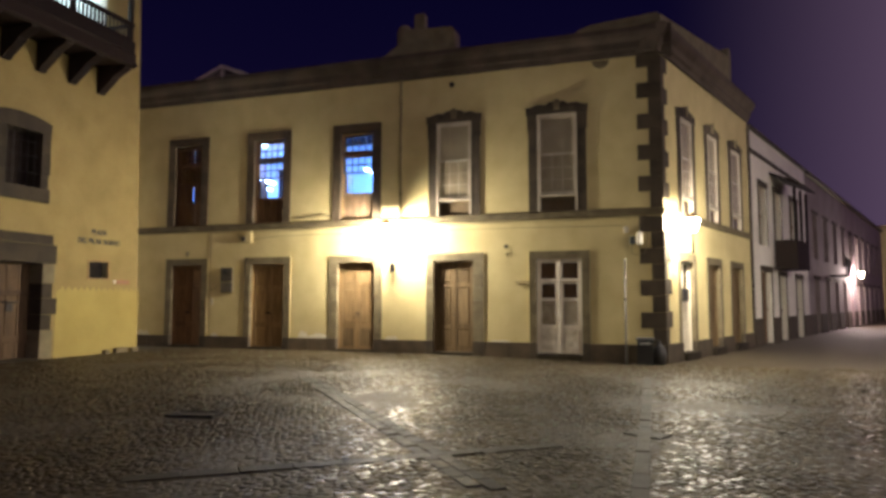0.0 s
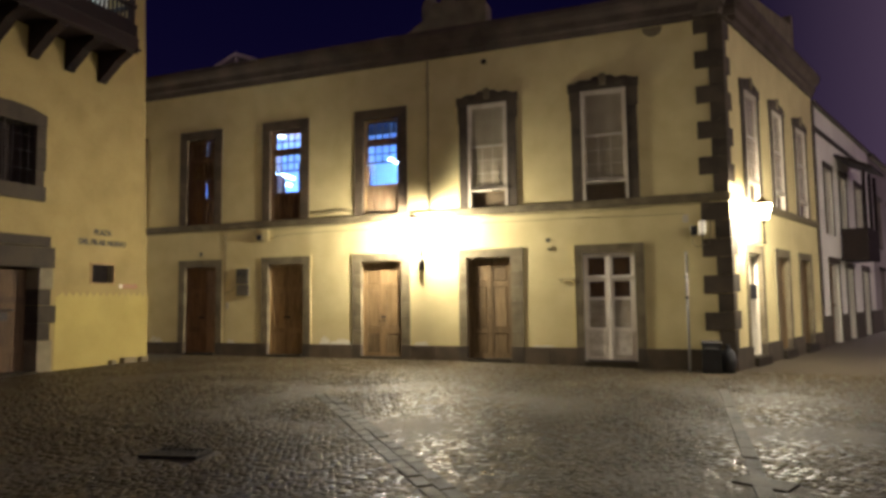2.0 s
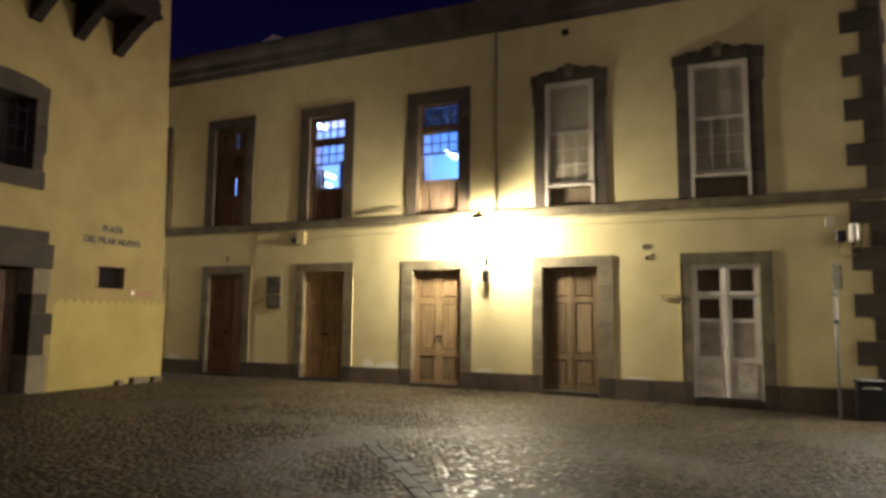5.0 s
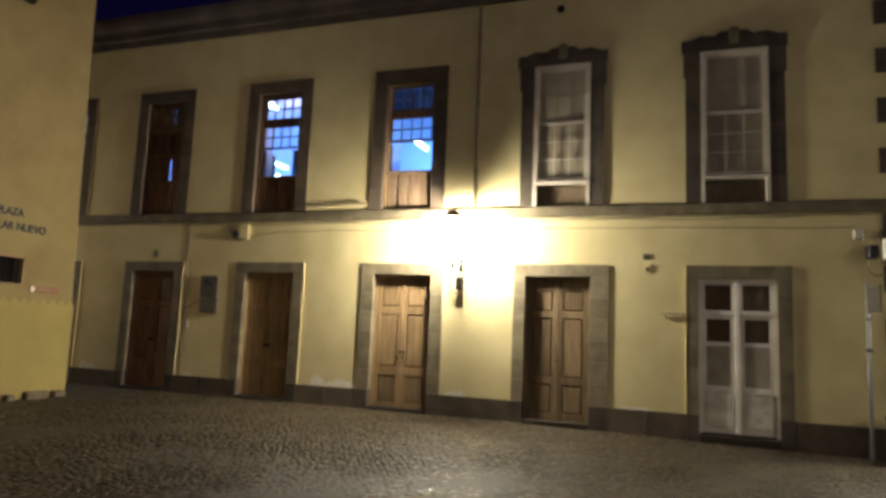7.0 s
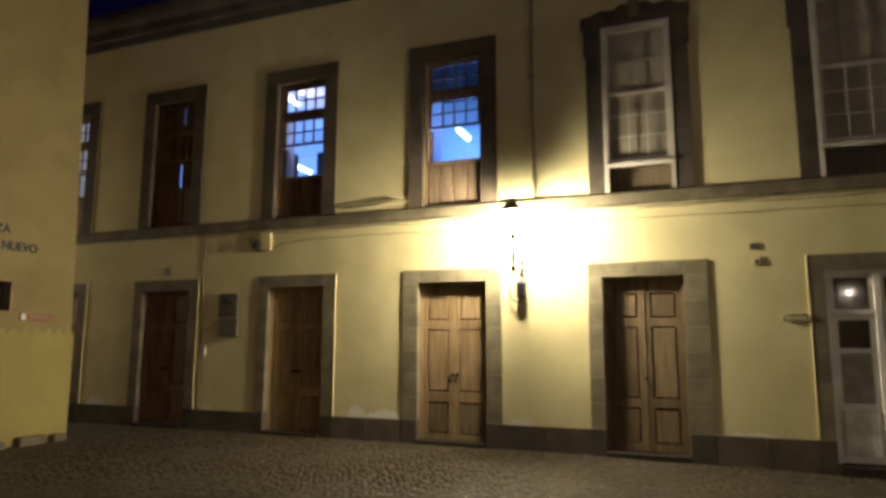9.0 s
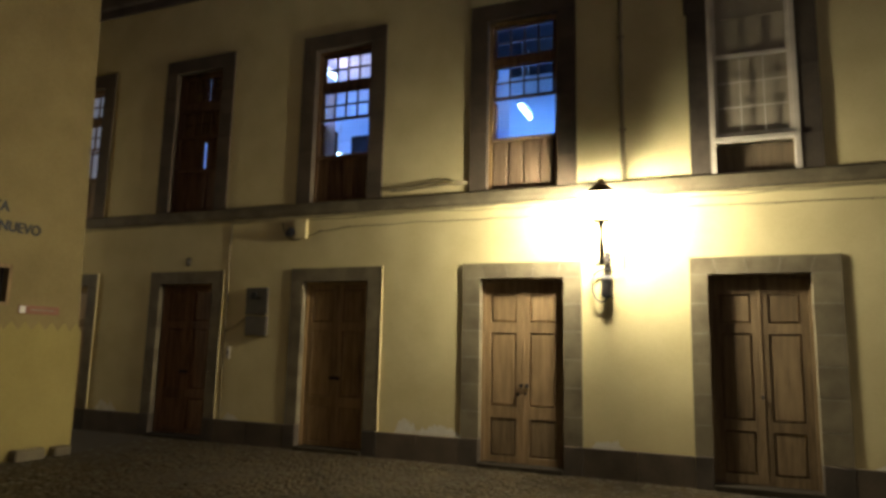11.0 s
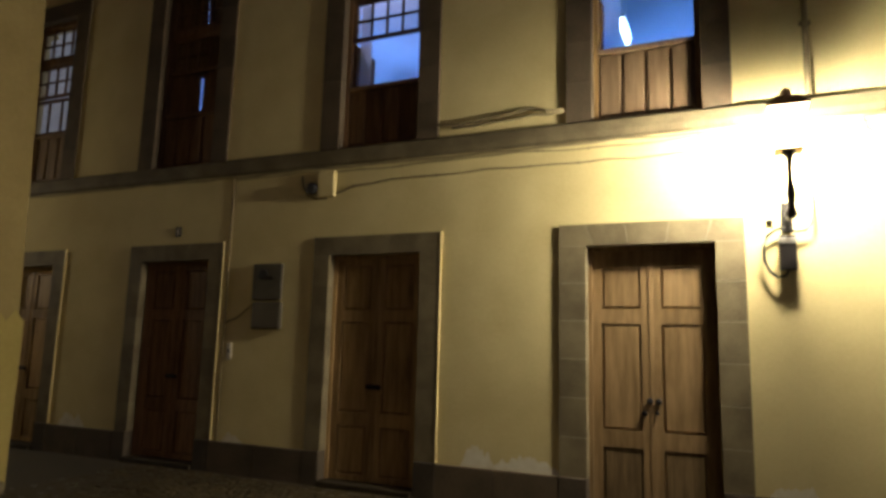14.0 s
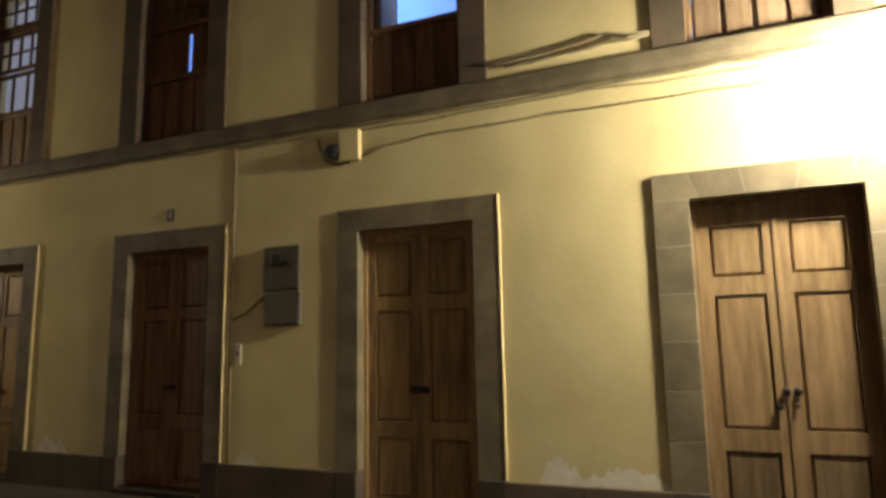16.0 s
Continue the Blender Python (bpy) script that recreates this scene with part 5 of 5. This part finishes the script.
dr = thing("drain_grate", pose(-5.2, 5.85, ground_z(-5.2), 0, 0, 12), "iron drain grating set in the cobbles", "drain")
part("frame", prism([(-0.3, -0.17), (0.3, -0.17), (0.3, 0.17), (-0.3, 0.17), (-0.3, -0.165), (-0.26, -0.13), (-0.26, 0.13), (0.26, 0.13), (0.26, -0.13), (-0.26, -0.131)], 0.001, 0.035, "z"), IRON, dr)
for i in range(9):
    x = -0.24 + i * 0.06
    part("bar", boxed(x - 0.012, x + 0.012, -0.13, 0.13, 0.008, 0.03), IRON, dr)
# thin black sheet gives the shade below the bars
part("pit_shade", boxed(-0.26, 0.26, -0.13, 0.13, 0.001, 0.006), BLACK, dr, "black sheet painting in the shade under the bars")

# ---- paving: slab bands and cobbles ----
E1, E2 = Vector((0.65, -0.76)).normalized(), Vector((0.76, 0.65)).normalized()
BANDS = [(Vector((-3.9, 7.5)), E1, 3.0, 4.4, 0.3, 2), (Vector((-1.7, 5.1)), E2, 2.6, 1.4, 0.2, 1),
         (Vector((0.13, 8.0)), Vector((-0.005, 1)).normalized(), 6.0, 4.6, 0.15, 1), (Vector((0.35, 6.75)), Vector((0.9, -0.42)).normalized(), 0.2, 0.2, 0.3, 1)]
paving = tagged(thing("paving_bands", pose(0, 0, 0)), "bands of flat worn slabs laid across the cobbles", kind="structure")
rnd = random.Random(4)
slab_mesh = {}
for c, e, back, ahead, width, rows in BANDS:
    nrm = Vector((-e.y, e.x))
    key = (width, rows)
    w, ln = width / rows, 0.3 if rows > 1 else 0.46
    if key not in slab_mesh:
        slab_mesh[key] = mesh_of("slab", boxed(-ln / 2 + 0.003, ln / 2 - 0.003, -w / 2 + 0.003, w / 2 - 0.003, -0.01, 0.015, bevel=0.004), SLAB)
    for r in range(rows):
        s = -back + (0.15 if r % 2 else 0)
        while s < ahead:
            p = c + e * s + nrm * ((r - (rows - 1) / 2) * w)
            if -13.5 < p.x < 8 and p.y < 15.8:
                o = new("slab", slab_mesh[key])
                o.parent = paving
                o.matrix_basis = pose(p.x, p.y, ground_z(p.x) + rnd.uniform(-0.004, 0.003), rnd.uniform(-0.8, 0.8), rnd.uniform(-0.8, 0.8), math.degrees(math.atan2(e.y, e.x)) + rnd.uniform(-1, 1))
            s += ln


def in_band(x, y):
    for c, e, back, ahead, width, rows in BANDS:
        d = Vector((x, y)) - c
        if -back < d.dot(e) < ahead and abs(d.x * -e.y + d.y * e.x) < width / 2 - 0.005:
            return True
    return abs(x + 5.2) < 0.36 and abs(y - 5.85) < 0.28


RING = 6


def cobble_shape(r, sx, turn, high):
    """One rounded cobble: a foot ring, a shoulder ring and a cap."""
    vs = []
    for rad, h in ((1.0, -0.012), (0.95, high * 0.6), (0.7, high)):
        for k in range(RING):
            a = 6.28318 * k / RING + turn
            wob = 1 + 0.12 * math.sin(3 * a + turn * 5)
            vs.append((r * rad * wob * math.cos(a) * sx, r * rad * wob * math.sin(a) / sx, h))
    fs = []
    for q in range(2):
        for k in range(RING):
            j = (k + 1) % RING
            fs.append((q * RING + k, q * RING + j, (q + 1) * RING + j, (q + 1) * RING + k))
    fs.append(tuple(2 * RING + k for k in range(RING)))
    return vs, fs


rnd = random.Random(11)
shapes = [cobble_shape(0.037 + 0.011 * rnd.random(), 0.85 + 0.3 * rnd.random(), rnd.random() * 6, 0.004 + 0.004 * rnd.random()) for _ in range(12)]
single = []
for vs, fs in shapes:
    me = bpy.data.meshes.new("cobble")
    me.from_pydata(vs, [], fs)
    me.materials.append(COBBLE)
    for p in me.polygons:
        p.use_smooth = True
    single.append(me)
cob = tagged(thing("cobbles", pose(0, 0, 0)), "small worn cobbles, damp and shiny", kind="structure")
verts, faces = [], []
loose = 0
step = 0.077
row = 0
y = -0.6
while y < 15.93:
    x = -13.86 + (step / 2 if row % 2 else 0)
    while x < 9.0:
        px, py = x + rnd.uniform(-0.022, 0.022), y + rnd.uniform(-0.022, 0.022)
        edge = (py - 16.0) * 0.38 + 0.5
        side_ok = (px - py * 0.55) < 4.5
        left_ok = px > -13.1 or py > 6
        if side_ok and left_ok and not in_band(px, py):
            k = rnd.randrange(12)
            a, b2, c2 = rnd.uniform(-0.07, 0.07), rnd.uniform(-0.07, 0.07), rnd.uniform(0, 6.28)
            lift = ground_z(px) + rnd.uniform(-0.003, 0.003) + 0.012 * noise.noise(Vector((px * 0.7, py * 0.7, 0)))
            if abs(px + 4.6) < 0.75 and abs(py - 9.6) < 0.7 and loose < 280:
                o = new("cobble", single[k])
                o.parent = cob
                o.matrix_basis = Matrix.LocRotScale((px, py, lift), Euler((a, b2, c2)), None)
                loose += 1
            else:
                base, (vs, fs) = len(verts), shapes[k]
                cc, ss = math.cos(c2), math.sin(c2)
                for vx, vy, vz in vs:
                    qx, qy = vx * cc - vy * ss, vx * ss + vy * cc
                    verts.append((px + qx, py + qy, lift + vz + a * qy - b2 * qx))
                faces.extend([tuple(base + i for i in f) for f in fs])
        x += step
    y += step * 0.88
    row += 1
me = bpy.data.meshes.new("cobble_field")
me.from_pydata(verts, [], faces)
me.materials.append(COBBLE)
me.polygons.foreach_set("use_smooth", [True] * len(me.polygons))
fld = new("cobble_field", me)
fld.parent = cob
tagged(fld, "small worn cobbles filling the square", kind="stuff")
